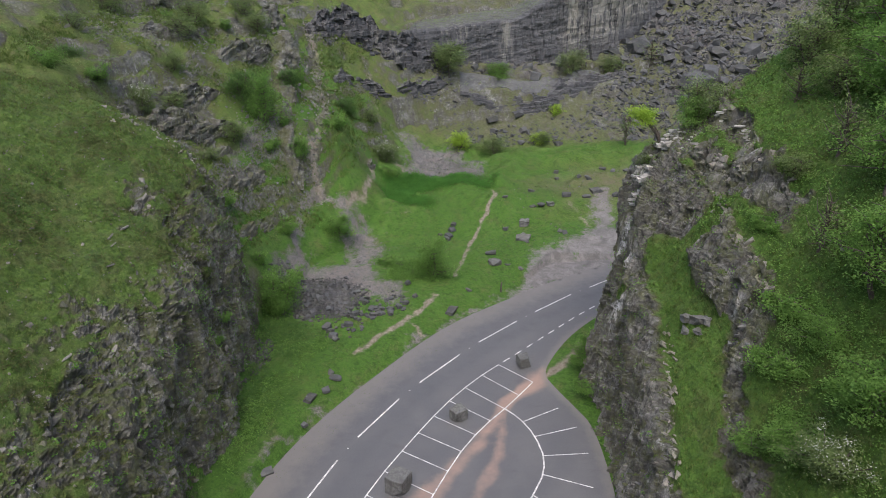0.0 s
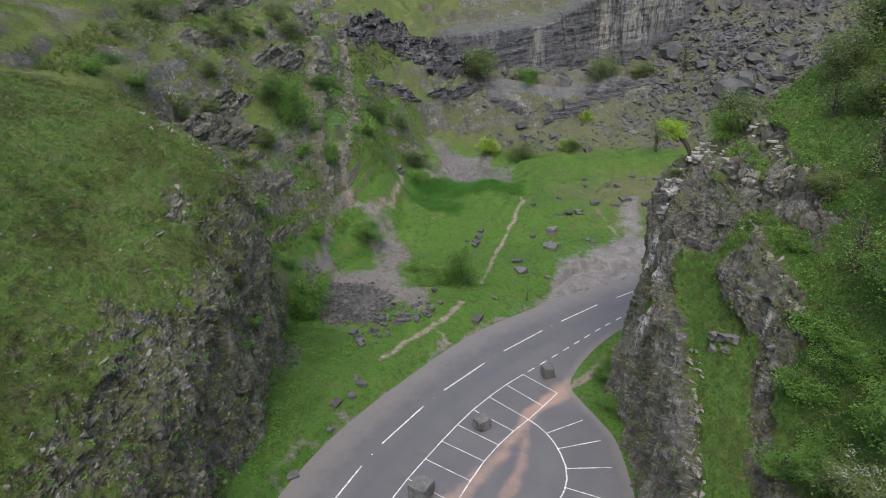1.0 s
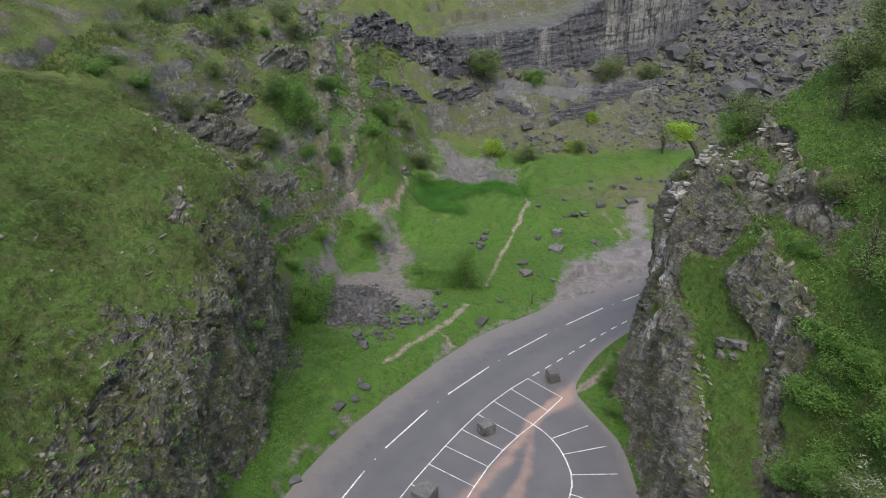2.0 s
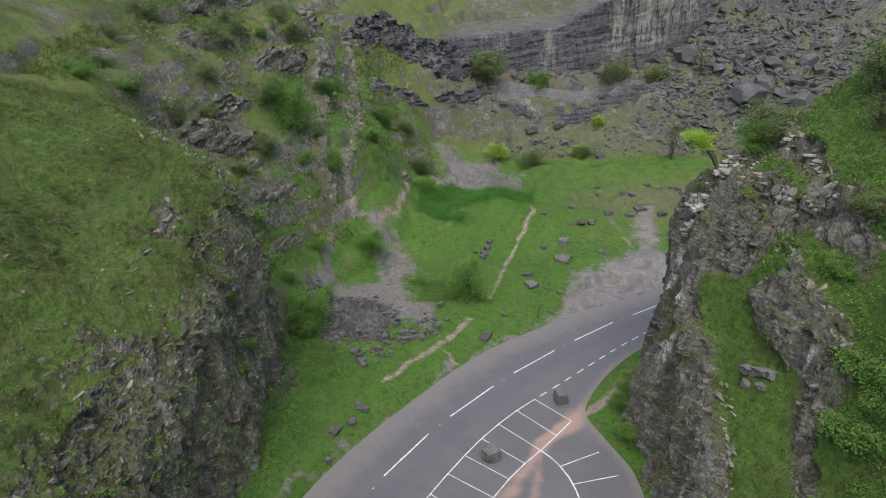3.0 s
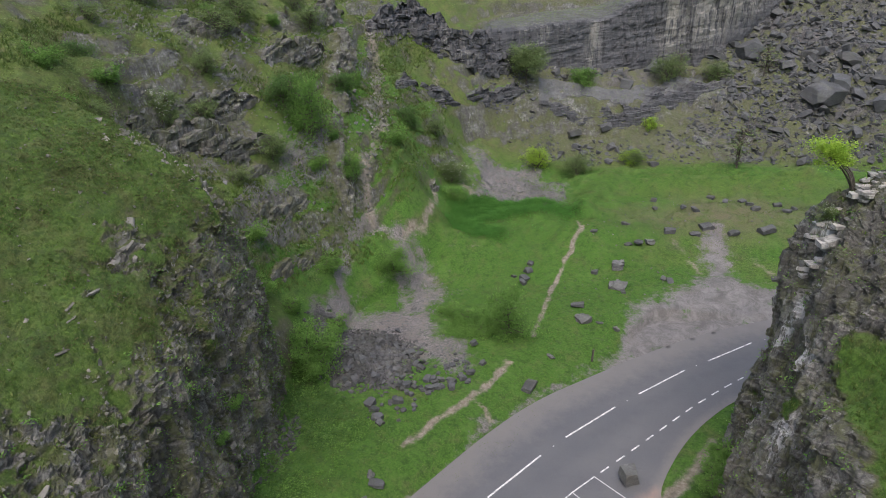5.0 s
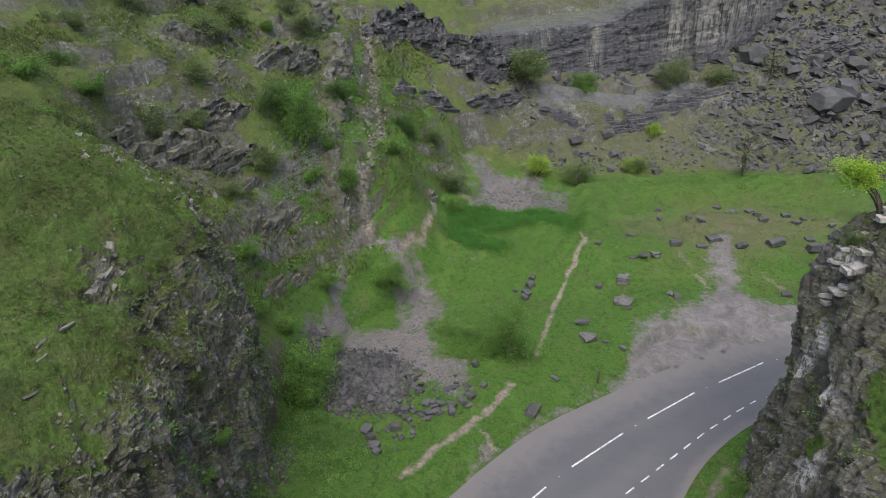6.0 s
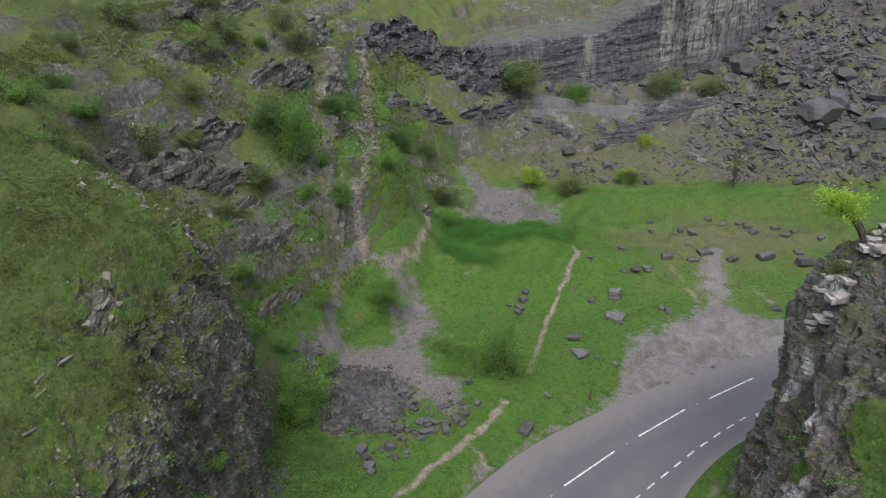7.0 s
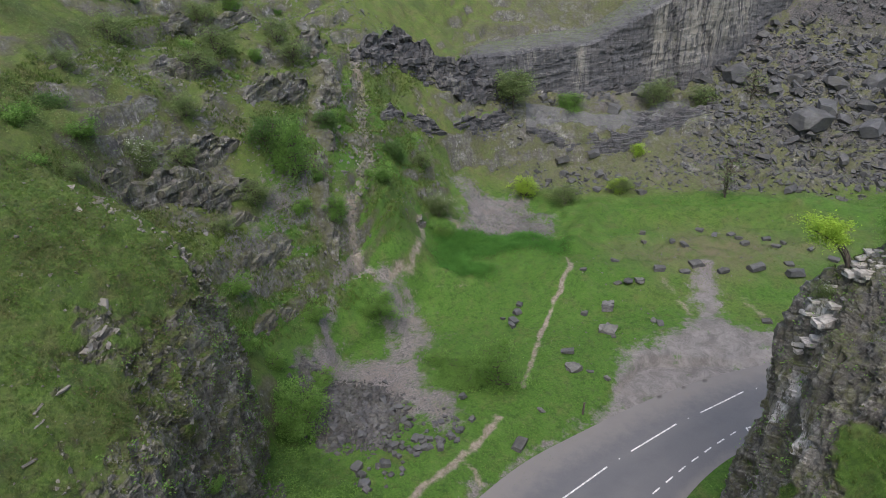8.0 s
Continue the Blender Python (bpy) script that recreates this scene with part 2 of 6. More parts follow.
def mix_hash(ix, iy, iz, seed):
    h = (ix.astype(np.int64) * 374761393 + iy.astype(np.int64) * 668265263 + iz.astype(np.int64) * 2147483647 + seed * 974634777) & 0x7FFFFFFF
    h = ((h ^ (h >> 13)) * 1274126177) & 0x7FFFFFFF
    h = ((h ^ (h >> 16)) * 60493) & 0x7FFFFFFF
    return ((h ^ (h >> 11)) & 0xFFFFF) / 1048575.0


def vnoise(p, seed=0):
    """Smooth value noise in -1..1 at points p of shape (n, 3)."""
    i = np.floor(p)
    f = p - i
    f = f * f * f * (f * (f * 6 - 15) + 10)
    out = np.zeros(len(p))
    for dx in (0, 1):
        wx = f[:, 0] if dx else 1 - f[:, 0]
        for dy in (0, 1):
            wy = f[:, 1] if dy else 1 - f[:, 1]
            for dz in (0, 1):
                wz = f[:, 2] if dz else 1 - f[:, 2]
                out += wx * wy * wz * mix_hash(i[:, 0] + dx, i[:, 1] + dy, i[:, 2] + dz, seed)
    return out * 2 - 1


def fbm(p, seed=0, octaves=4):
    total, amp = np.zeros(len(p)), 1.0
    for k in range(octaves):
        total += amp * vnoise(p * 2.03 ** k + 17.3 * k, seed + k)
        amp *= 0.5
    return total


def cell_value(p, seed=0):
    """A constant random value for each block of a lattice."""
    i = np.floor(p)
    return mix_hash(i[:, 0], i[:, 1], i[:, 2], seed)


def xyz(x, y, z=None):
    return np.stack([x, y, np.zeros_like(x) if z is None else z], axis=1)


def smooth(a, b, v):
    t = np.clip((v - a) / (b - a), 0, 1)
    return t * t * (3 - 2 * t)


def line_distance(x, y, points, closed=False):
    """Distance to a polyline, and how far along it (0..1) the foot lies."""
    pts = np.array(points, float)
    if closed:
        pts = np.vstack([pts, pts[:1]])
    best, along = np.full(len(x), 1e9), np.zeros(len(x))
    n = len(pts) - 1
    for k in range(n):
        a, d = pts[k], pts[k + 1] - pts[k]
        s = np.clip(((x - a[0]) * d[0] + (y - a[1]) * d[1]) / max(d @ d, 1e-9), 0, 1)
        q = np.hypot(x - a[0] - s * d[0], y - a[1] - s * d[1])
        near = q < best
        best = np.where(near, q, best)
        along = np.where(near, (k + s) / n, along)
    return best, along


def inside(x, y, points):
    pts = np.array(points, float)
    hit = np.zeros(len(x), bool)
    for a, b in zip(pts, np.roll(pts, -1, axis=0)):
        if a[1] == b[1]:
            continue
        cross = (a[1] > y) != (b[1] > y)
        hit ^= cross & (x < (b[0] - a[0]) * (y - a[1]) / (b[1] - a[1]) + a[0])
    return hit


# Contours of the amphitheatre, from the valley floor outwards: height, then the line from near left round the back to far right.
CONTOUR_A = (1.2, [(-18, -90), (-18.5, 30), (-19.5, 50), (-21, 62), (-18.5, 70), (-18, 77), (-12, 84), (-8, 95), (-3, 103), (5, 116), (14, 121), (35, 122), (70, 118), (140, 108)])
CONTOUR_B = (8.0, [(-24, -90), (-24, 30), (-24, 60), (-25.5, 70), (-24, 76), (-20, 84), (-15.5, 91), (-10.7, 101), (-8, 121), (0, 127), (10, 129.5), (22, 130), (34, 130), (50, 126), (85, 120), (150, 112)])
CONTOUR_C = (13.5, [(-30, -90), (-28, 30), (-28, 65), (-28.5, 73), (-25.5, 82), (-21, 88), (-15.8, 97), (-14.5, 108), (-13, 117), (-4, 129), (8, 132), (18, 134), (32, 137), (42, 136), (60, 132), (92, 125), (155, 118)])
CONTOUR_D = (20.0, [(-36, -90), (-34, 60), (-36, 74), (-34, 80), (-29.5, 86), (-26, 91), (-21, 103), (-21.5, 113), (-18, 121), (-11.5, 127), (0, 142), (12, 151), (30, 153), (45, 148), (64, 143.5), (97, 135), (160, 128)])
CONTOUR_E = (27.0, [(-48, -90), (-42, 55), (-39.5, 70), (-37.5, 84), (-33, 97), (-27, 108), (-26, 117), (-18, 129), (-10, 141), (0, 150), (12, 157), (30, 162), (57, 160), (78, 154), (110, 146), (170, 138)])
CONTOUR_F = (62.0, [(-100, -90), (-95, 60), (-86, 100), (-62, 150), (-15, 186), (50, 184), (125, 172), (200, 160)])
CONTOUR_G = (85.0, [(-200, -90), (-190, 60), (-170, 150), (-110, 230), (0, 290), (80, 300), (200, 280), (330, 220)])
CONTOURS = [CONTOUR_A, CONTOUR_B, CONTOUR_C, CONTOUR_D, CONTOUR_E, CONTOUR_F, CONTOUR_G]
SOUTH_EAST = [(900, 100), (900, -400), (-20, -400)]


def basin(x, y):
    """Height of the open land by its contours."""
    rings = [(h, line + SOUTH_EAST) for h, line in CONTOURS]
    dist = [line_distance(x, y, line)[0] for h, line in CONTOURS]
    within = [inside(x, y, ring) for h, ring in rings]
    # inside the first ring: the floor with its banks and terraces
    z = floor_height(x, y)
    foot = z
    for k in range(len(CONTOURS)):
        lo = foot if k == 0 else np.full(len(x), CONTOURS[k - 1][0])
        if k == 0:
            continue
        band = within[k] & ~within[k - 1]
        d0, d1 = dist[k - 1], dist[k]
        low = np.maximum(foot, CONTOURS[0][0]) if k == 1 else lo
        z = np.where(band, low + (CONTOURS[k][0] - low) * d0 / (d0 + d1 + 1e-6), z)
    out = ~within[-1]
    return np.where(out, 85 + 0.03 * np.minimum(dist[-1], 600), z)


ROAD_LEFT = [(-30, -40), (-19.5, 0), (-14, 22), (-10.2, 38), (-6.8, 47.5), (-2.6, 55), (2.8, 61.8), (8.6, 67), (16.6, 72), (27, 76), (45, 80), (90, 82)]


def floor_height(x, y):
    d, s = line_distance(x, y, ROAD_LEFT)
    left = ((y - 55) * 0.75 - (x + 2.6) > 0)
    bank = np.where(left | (y > 78), smooth(0.2, 9, d) * 1.6, 0.0)
    terrace = smooth(83, 94, y - 0.12 * x) * 2.9
    berm = 1.9 * np.exp(-((y - 112.5 + 0.04 * x) / np.where(y - 112.5 + 0.04 * x > 0, 1.2, 3.0)) ** 2) * smooth(6, 14, x)
    ridge = 1.1 * np.exp(-(line_distance(x, y, [(8.6, 99.5), (10.5, 105), (13.5, 110.5)])[0] / 1.7) ** 2)
    return plane_z(x, y) + bank + terrace + berm + ridge


# ---- mesh helpers ----
def mesh_of(name, verts, faces, material, smooth_shade=False, masks=None):
    """A mesh from arrays: verts (n, 3), faces (m, 3 or 4)."""
    verts, faces = np.asarray(verts, np.float32), np.asarray(faces, np.int32)
    me = bpy.data.meshes.new(name)
    k = faces.shape[1]
    me.vertices.add(len(verts))
    me.vertices.foreach_set("co", verts.ravel())
    me.loops.add(faces.size)
    me.loops.foreach_set("vertex_index", faces.ravel())
    me.polygons.add(len(faces))
    me.polygons.foreach_set("loop_start", np.arange(0, faces.size, k, dtype=np.int32))
    me.polygons.foreach_set("use_smooth", np.broadcast_to(np.asarray(smooth_shade, bool), len(faces)).copy())
    me.materials.append(material)
    for key, values in (masks or {}).items():
        me.attributes.new(key, "FLOAT", "POINT").data.foreach_set("value", np.asarray(values, np.float32))
    me.update(calc_edges=True)
    return me


def grid_faces(rows, cols):
    i = np.arange(rows * cols).reshape(rows, cols)
    return np.stack([i[:-1, :-1], i[:-1, 1:], i[1:, 1:], i[1:, :-1]], axis=-1).reshape(-1, 4)


def grid_normals(p):
    """Unit normals of a grid of points (rows, cols, 3)."""
    n = np.cross(np.gradient(p, axis=1), np.gradient(p, axis=0))
    n /= np.linalg.norm(n, axis=2, keepdims=True) + 1e-9
    return n


def part(name, me, parent, label=""):
    ob = new(name, me)
    ob.parent = parent
    return tagged(ob, label=label)


# ---- ground, one sheet to the horizon ----
PATH_MAIN = [(8.1, 97), (8.0, 92.2), (5.8, 87.9), (4.7, 84.4), (3.5, 80), (2.7, 76.6), (1.5, 72)]
PATH_LOW = [(-0.8, 67.2), (-2.3, 64.8), (-4.1, 62.1), (-5.5, 60.4), (-7.6, 57.7), (-9, 55.3)]
PATH_SPUR = [(-4.1, 62.1), (-3.0, 61.3), (-2.4, 60)]
GULLY_PATH = [(-11.4, 78), (-11.8, 82.4), (-11.4, 86.2), (-12.6, 87.4), (-14.9, 86.9), (-18.0, 87), (-19.2, 89.5), (-19.0, 95), (-18.8, 101), (-21, 108), (-22.5, 115), (-25, 122)]
GULLY_SPUR = [(-18.4, 74.2), (-19.8, 78), (-19.5, 83.4), (-18.0, 87)]
NUB_PATH = [(-14.2, 87.0), (-12.0, 89.5), (-11.4, 92), (-11.2, 97.5), (-11.8, 99)]
SIDE_PATH = [(-11.2, 87.6), (-7, 89.2), (-3, 90.6)]
SCREE_TRACK = [(-11.8, 87.5), (-11, 82), (-10.6, 76), (-9.6, 72), (-7.2, 69.5), (-6.4, 64.5)]
ISLAND_PATH = [(9.8, 51.6), (11.6, 53), (13.6, 55.4), (15.6, 58.4)]
TRACK = [(19.4, 93), (20.5, 90), (21.6, 86.5)]
TRACK_EAST = [(28.2, 91.5), (28.8, 88.5), (29.8, 86)]
GRAVEL_LAYBY = [(5, 66), (10.5, 71), (11.8, 75.5), (12.3, 78.5), (15.6, 80.6), (20, 82.8), (21.8, 86.9), (23.4, 92.5), (25.6, 92.5), (24.6, 86.9), (25.4, 84), (30, 83), (40, 83), (40, 76), (24, 72)]
SCREE_FLOOR = [(-15, 87.5), (-12.5, 88), (-10.2, 85), (-7.4, 81.5), (-9.2, 76.4), (-8, 72), (-5, 70.6), (-5, 67), (-6.5, 64.3), (-7.6, 66.6), (-9.6, 69.2), (-10.4, 66), (-12, 63.6), (-15.8, 63.3), (-17.8, 67), (-20.5, 71), (-19.5, 75.6), (-16, 76.5), (-13.4, 77)]
SCREE_BACK = [(-7.5, 103), (-5.5, 110), (-9, 117), (-6, 119), (-1, 116.5), (2, 121), (4, 116), (7.2, 109.5), (7.2, 104.5), (3.8, 102), (-2.5, 103.5)]
SCREE_GULLY = [(-27.2, 82.4), (-25.4, 81.4), (-23.4, 85), (-21.8, 89.4), (-23.2, 91.6), (-25.2, 89.6), (-26.2, 86)]
SCREE_CHUTE = [(-28.4, 77.5), (-25.6, 81), (-25.3, 78.5), (-26, 74), (-27.6, 71.5), (-28.6, 72.5)]
HEAP = [(-20.5, 71.5), (-16, 71.4), (-12.5, 70.3), (-9.8, 67.4), (-11.2, 63.4), (-15.8, 62.6), (-18.6, 66)]
PICNIC = [(15.5, 100), (22.5, 104), (31.3, 104.5), (37, 102), (41, 98), (34, 95), (28.7, 93.4), (24.4, 93), (18.6, 95.2)]
QUARRY = [(-2, 124), (8, 121.5), (35, 121), (70, 117), (120, 108), (120, 160), (50, 175), (0, 160), (-9, 140), (-8, 128)]


def soft_area(x, y, outline, edge):
    """1 well within the outline, 0 well outside, 0.5 on its line."""
    d, s = line_distance(x, y, outline, closed=True)
    return np.clip(0.5 + np.where(inside(x, y, outline), d, -d) / edge * 0.5, 0, 1)


def soft_line(x, y, line, width, edge=0.8):
    return np.clip(0.5 + (width / 2 - line_distance(x, y, line)[0]) / edge * 0.5, 0, 1)


def axis(lo, hi, step, reach):
    """Even steps between lo and hi, then ever longer ones out to the horizon."""
    mid, out = np.arange(lo, hi, step), [step]
    while sum(out) < reach:
        out.append(out[-1] * 1.16)
    far = np.cumsum(out)
    return np.concatenate([(lo - far)[::-1], mid, hi + far])


ASPHALT_EDGE = [(-33, -70), (-27, -20), (-22, 8), (-19.1, 24.2), (-15.3, 37.4), (-13.3, 42.7), (-10.3, 48.1), (-6.5, 53.4), (-2.9, 58.3), (1.4, 63.1), (6.6, 66.9), (12.8, 71.3), (19.5, 75.3), (29, 79), (45, 82.5),
                (80, 85), (80, 74), (48, 72), (32, 69.2), (24.5, 66.8), (20, 64.6), (17, 62.2), (13.8, 58.8), (11.3, 54.9), (10.0, 52), (10.9, 49.6), (12.2, 46.6), (13.3, 44), (13.3, 36), (12.2, 28), (7, 16), (-4, 5), (-14, -10), (-19, -28), (-24, -70)]


def rounded(points, times=2):
    """The closed outline with its corners cut, so that it bends smoothly."""
    pts = np.array(points, float)
    for _ in range(times):
        nxt = np.roll(pts, -1, axis=0)
        pts = np.stack([0.75 * pts + 0.25 * nxt, 0.25 * pts + 0.75 * nxt], axis=1).reshape(-1, 2)
    return [tuple(q) for q in pts]


WEST_EDGE = ASPHALT_EDGE[:15]
ASPHALT_EDGE = rounded(ASPHALT_EDGE)


def ground_height(x, y):
    h = basin(x, y)
    p = xyz(x, y)
    rough = np.clip((h - plane_z(x, y) - 1.0) / 4, 0, 1)
    far = smooth(20, 60, h)
    h = h + rough * (0.9 * fbm(p * 0.11, 3, 4) + 0.35 * fbm(p * 0.5, 7, 3)) + far * 6 * fbm(p * 0.02, 11, 3)
    wild = np.clip((h - 4) / 5, 0, 1) * smooth(75, 45, h)
    warp = 1.5 * fbm(p * 0.09, 61, 3) + 0.05 * x
    s = (h + warp) / 2.6
    f = s - np.floor(s)
    stepped = (np.floor(s) + smooth(0.45, 0.95, f)) * 2.6 - warp
    h = h + wild * smooth(-0.2, 0.4, fbm(p * 0.13, 63, 3)) * 0.85 * (stepped - h)
    h = h + 0.10 * fbm(p * 0.45, 5, 3)
    gut = line_distance(x, y, GULLY_PATH)[0]
    h = h - 0.8 * np.exp(-(gut / 2.2) ** 2) * rough
    nub = np.exp(-(((x + 14.3) / 2.6) ** 2 + ((y - 93) / 5.5) ** 2))
    h = h + 3.2 * nub
    h = h + 0.9 * np.exp(-(((x + 14.8) / 3.6) ** 2 + ((y - 67) / 2.8) ** 2))
    d, k = line_distance(x, y, ASPHALT_EDGE, closed=True)
    flat = smooth(-1.1, -0.1, np.where(inside(x, y, ASPHALT_EDGE), d, -d))
    return h * (1 - flat) + (plane_z(x, y) - 0.05) * flat


def build_ground():
    xs, ys = axis(-46, 72, 0.32, 1500), axis(28, 160, 0.32, 1500)
    gx, gy = np.meshgrid(xs, ys)
    x, y = gx.ravel(), gy.ravel()
    z = ground_height(x, y)
    pts = np.stack([gx, gy, z.reshape(gx.shape)], axis=-1)
    nz = np.abs(grid_normals(pts)[..., 2]).ravel()
    p = xyz(x, y, z)
    height = z - plane_z(x, y)
    n1 = fbm(p * 0.16, 21, 4)
    quarry = soft_area(x, y, QUARRY, 6)
    rock = smooth(0.58, 0.40, nz + 0.10 * n1) * smooth(2.5, 5, height)
    rock = np.maximum(rock, quarry * smooth(0.2, 0.7, n1) * 0.7 * smooth(118, 124, y))
    wild = smooth(-23, -29, x) * smooth(58, 66, y) * smooth(3, 8, height)
    rock = np.maximum(rock, wild * 0.75 * smooth(0.05, 0.8, fbm(p * 0.28, 31, 4)))
    rock = np.maximum(rock, 0.33 * quarry * smooth(118, 124, y))
    wx, wy = x + 1.3 * fbm(p * 0.22, 81, 2) + 0.5 * fbm(p * 0.9, 83, 3), y + 1.3 * fbm(p * 0.22, 85, 2) + 0.5 * fbm(p * 0.9, 87, 3)
    lx, ly = x + 0.30 * fbm(p * 0.45, 91, 3), y + 0.30 * fbm(p * 0.45, 93, 3)
    gravel = np.maximum.reduce([soft_area(x + 0.4 * (wx - x), y + 0.4 * (wy - y), GRAVEL_LAYBY, 2.2), soft_area(wx, wy, SCREE_FLOOR, 2.4), soft_area(wx, wy, HEAP, 1.6), soft_area(wx, wy, SCREE_BACK, 2.8), soft_area(wx, wy, SCREE_GULLY, 3.0),
                                0.95 * soft_line(lx, ly, GULLY_PATH[:7], 1.1, 0.7), 0.95 * soft_line(lx, ly, GULLY_SPUR, 1.3, 0.8), 0.8 * soft_line(wx, wy, WEST_EDGE, 1.0, 0.9), soft_area(wx, wy, SCREE_CHUTE, 2.0), soft_line(lx, ly, [(23.8, 86), (24.6, 90), (24.9, 94.5)], 2.6, 1.2)])
    coal = np.maximum.reduce([soft_area(wx, wy, HEAP, 2.0), 0.55 * quarry * smooth(118, 124, y) + 0.45 * quarry * smooth(34, 44, x), 0.85 * soft_area(wx, wy, [(1, 112), (5, 103.5), (7, 106), (4, 112)], 2.5)])
    gravel = np.maximum(gravel, quarry * smooth(118, 124, y) * (0.06 + 0.16 * smooth(0, 16, x) + 0.40 * fbm(p * 0.12, 95, 3) + 0.34 * smooth(38, 50, x)))
    gravel = np.maximum(gravel, 0.62 * smooth(0.1, 0.8, fbm(p * 0.09, 97, 3) + 0.5) * smooth(146, 152, y) * smooth(180, 168, y) * smooth(-12, -2, x) * smooth(44, 34, x))
    trod = np.maximum.reduce([soft_line(lx, ly, PATH_MAIN, 0.5, 0.42), soft_line(lx, ly, PATH_LOW, 0.6, 0.45), soft_line(lx, ly, PATH_SPUR, 0.5, 0.5), 0.78 * soft_line(lx, ly, GULLY_PATH[5:], 1.5, 0.9), 0.6 * soft_line(lx, ly, [(-7, 103), (-9.5, 108), (-11.5, 115), (-14, 122)], 1.6, 1.2), 0.78 * soft_line(lx, ly, NUB_PATH, 0.9, 0.5), 0.60 * soft_line(lx, ly, SIDE_PATH, 0.4, 0.5),
                              soft_line(x, y, ISLAND_PATH, 0.8, 0.6), 0.46 * soft_line(lx, ly, SCREE_TRACK, 1.8, 1.2), 0.7 * soft_line(x, y, TRACK, 0.8, 0.8), 0.62 * soft_line(x, y, TRACK_EAST, 0.9, 0.8)])
    lush = smooth(9, 5, height) * smooth(123, 117, y)
    lush = lush * (1 - 0.75 * smooth(10, 22, x) * smooth(82, 90, y) * smooth(112, 106, y))
    side_hill = smooth(-31, -26, x) * smooth(122, 112, y) * smooth(66, 70, y)
    lush = np.maximum(lush, side_hill * (0.55 + 0.45 * smooth(-0.4, 0.4, fbm(p * 0.2, 33, 3))))
    rock = rock * (1 - 0.55 * side_hill * smooth(0.3, 0.45, nz))
    nub = np.exp(-(((x + 14.6) / 3.4) ** 2 + ((y - 94) / 7.5) ** 2))
    lush, rock = np.maximum(lush, nub), rock * (1 - nub)
    blur = fbm(p * 0.5, 71, 4)
    gravel = np.clip(gravel * (0.92 + 0.35 * blur), 0, 1)
    trod = np.clip(trod * (0.95 + 0.3 * blur), 0, 1)
    me = mesh_of("ground", p, grid_faces(len(ys), len(xs)), LAND, True, {"rock": rock, "gravel": gravel, "trod": trod, "lush": lush, "coal": coal, "threadbare": soft_area(wx, wy, PICNIC, 4.0), "chalky": soft_area(x + 0.4 * (wx - x), y + 0.4 * (wy - y), GRAVEL_LAYBY, 2.2)})
    return tagged(new("ground", me), "grassy gorge floor and slopes with scree and trodden paths", "ground", kind="structure")


ground = build_ground()


# ---- crags: steep faces beside the valley ----
def stations_at(stations, u):
    """Profiles between the given ones: (n, knots, 3) of run, height and bareness."""
    keys = [s[0] for s in stations]
    table = np.array([s[1] for s in stations], float)
    return np.stack([np.stack([np.interp(u, keys, table[:, k, c]) for c in range(3)], axis=-1) for k in range(table.shape[1])], axis=1)


def crag_points(u, stations, count, fine_to):
    """Points over each profile, close together as far as knot fine_to."""
    prof = stations_at(stations, u)
    seg = np.linalg.norm(np.diff(prof[..., :2], axis=1), axis=2)
    cum = np.concatenate([np.zeros((len(u), 1)), np.cumsum(seg, axis=1)], axis=1)
    v = np.linspace(0, 1, count)
    out = np.zeros((len(u), count, 3))
    for i in range(len(u)):
        L, far = cum[i, fine_to], cum[i, -1]
        s = np.where(v < 0.93, v / 0.93 * L, L + (v - 0.93) / 0.07 * (far - L))
        for c in range(3):
            out[i, :, c] = np.interp(s, cum[i], prof[i, :, c])
    k = 7
    pad = np.pad(out, ((0, 0), (k, k), (0, 0)), mode="reflect", reflect_type="odd")
    return np.mean([pad[:, j:j + count] for j in range(2 * k + 1)], axis=0)


def rocky(p, nor, amount, tilt, seed, size=1.0):
    """Push points out and in along their normals as broken, bedded rock."""
    q = p.reshape(-1, 3) / size
    warp = q + 0.28 * np.stack([fbm(q * 0.45 + 5 * k, seed + k, 3) for k in range(3)], axis=1)
    bed = warp @ np.array(tilt).T
    d = 0.7 * fbm(q * np.array([0.16, 0.16, 0.07]), seed + 10, 3)
    d += 0.55 * (cell_value(bed * np.array([0.55, 0.5, 0.16]), seed + 20) - 0.5)
    d += 0.50 * (cell_value(bed * np.array([1.3, 1.2, 0.28]) + 3.3, seed + 21) - 0.5)
    d += 0.30 * (cell_value(bed * np.array([2.9, 2.6, 0.42]) + 7.7, seed + 22) - 0.5)
    d += 0.10 * fbm(q * 2.1, seed + 30, 3)
    return p + nor * (d.reshape(p.shape[:2]) * amount * size)[..., None]


def spots(p, places):
    """Soft patches at the places (y, z, half width, half height) of a face."""
    out = np.zeros(p.shape[:2])
    for y, z, wide, high in places:
        out = np.maximum(out, np.exp(-((p[..., 1] - y) / wide) ** 2 - ((p[..., 2] - z) / high) ** 2))
    return out


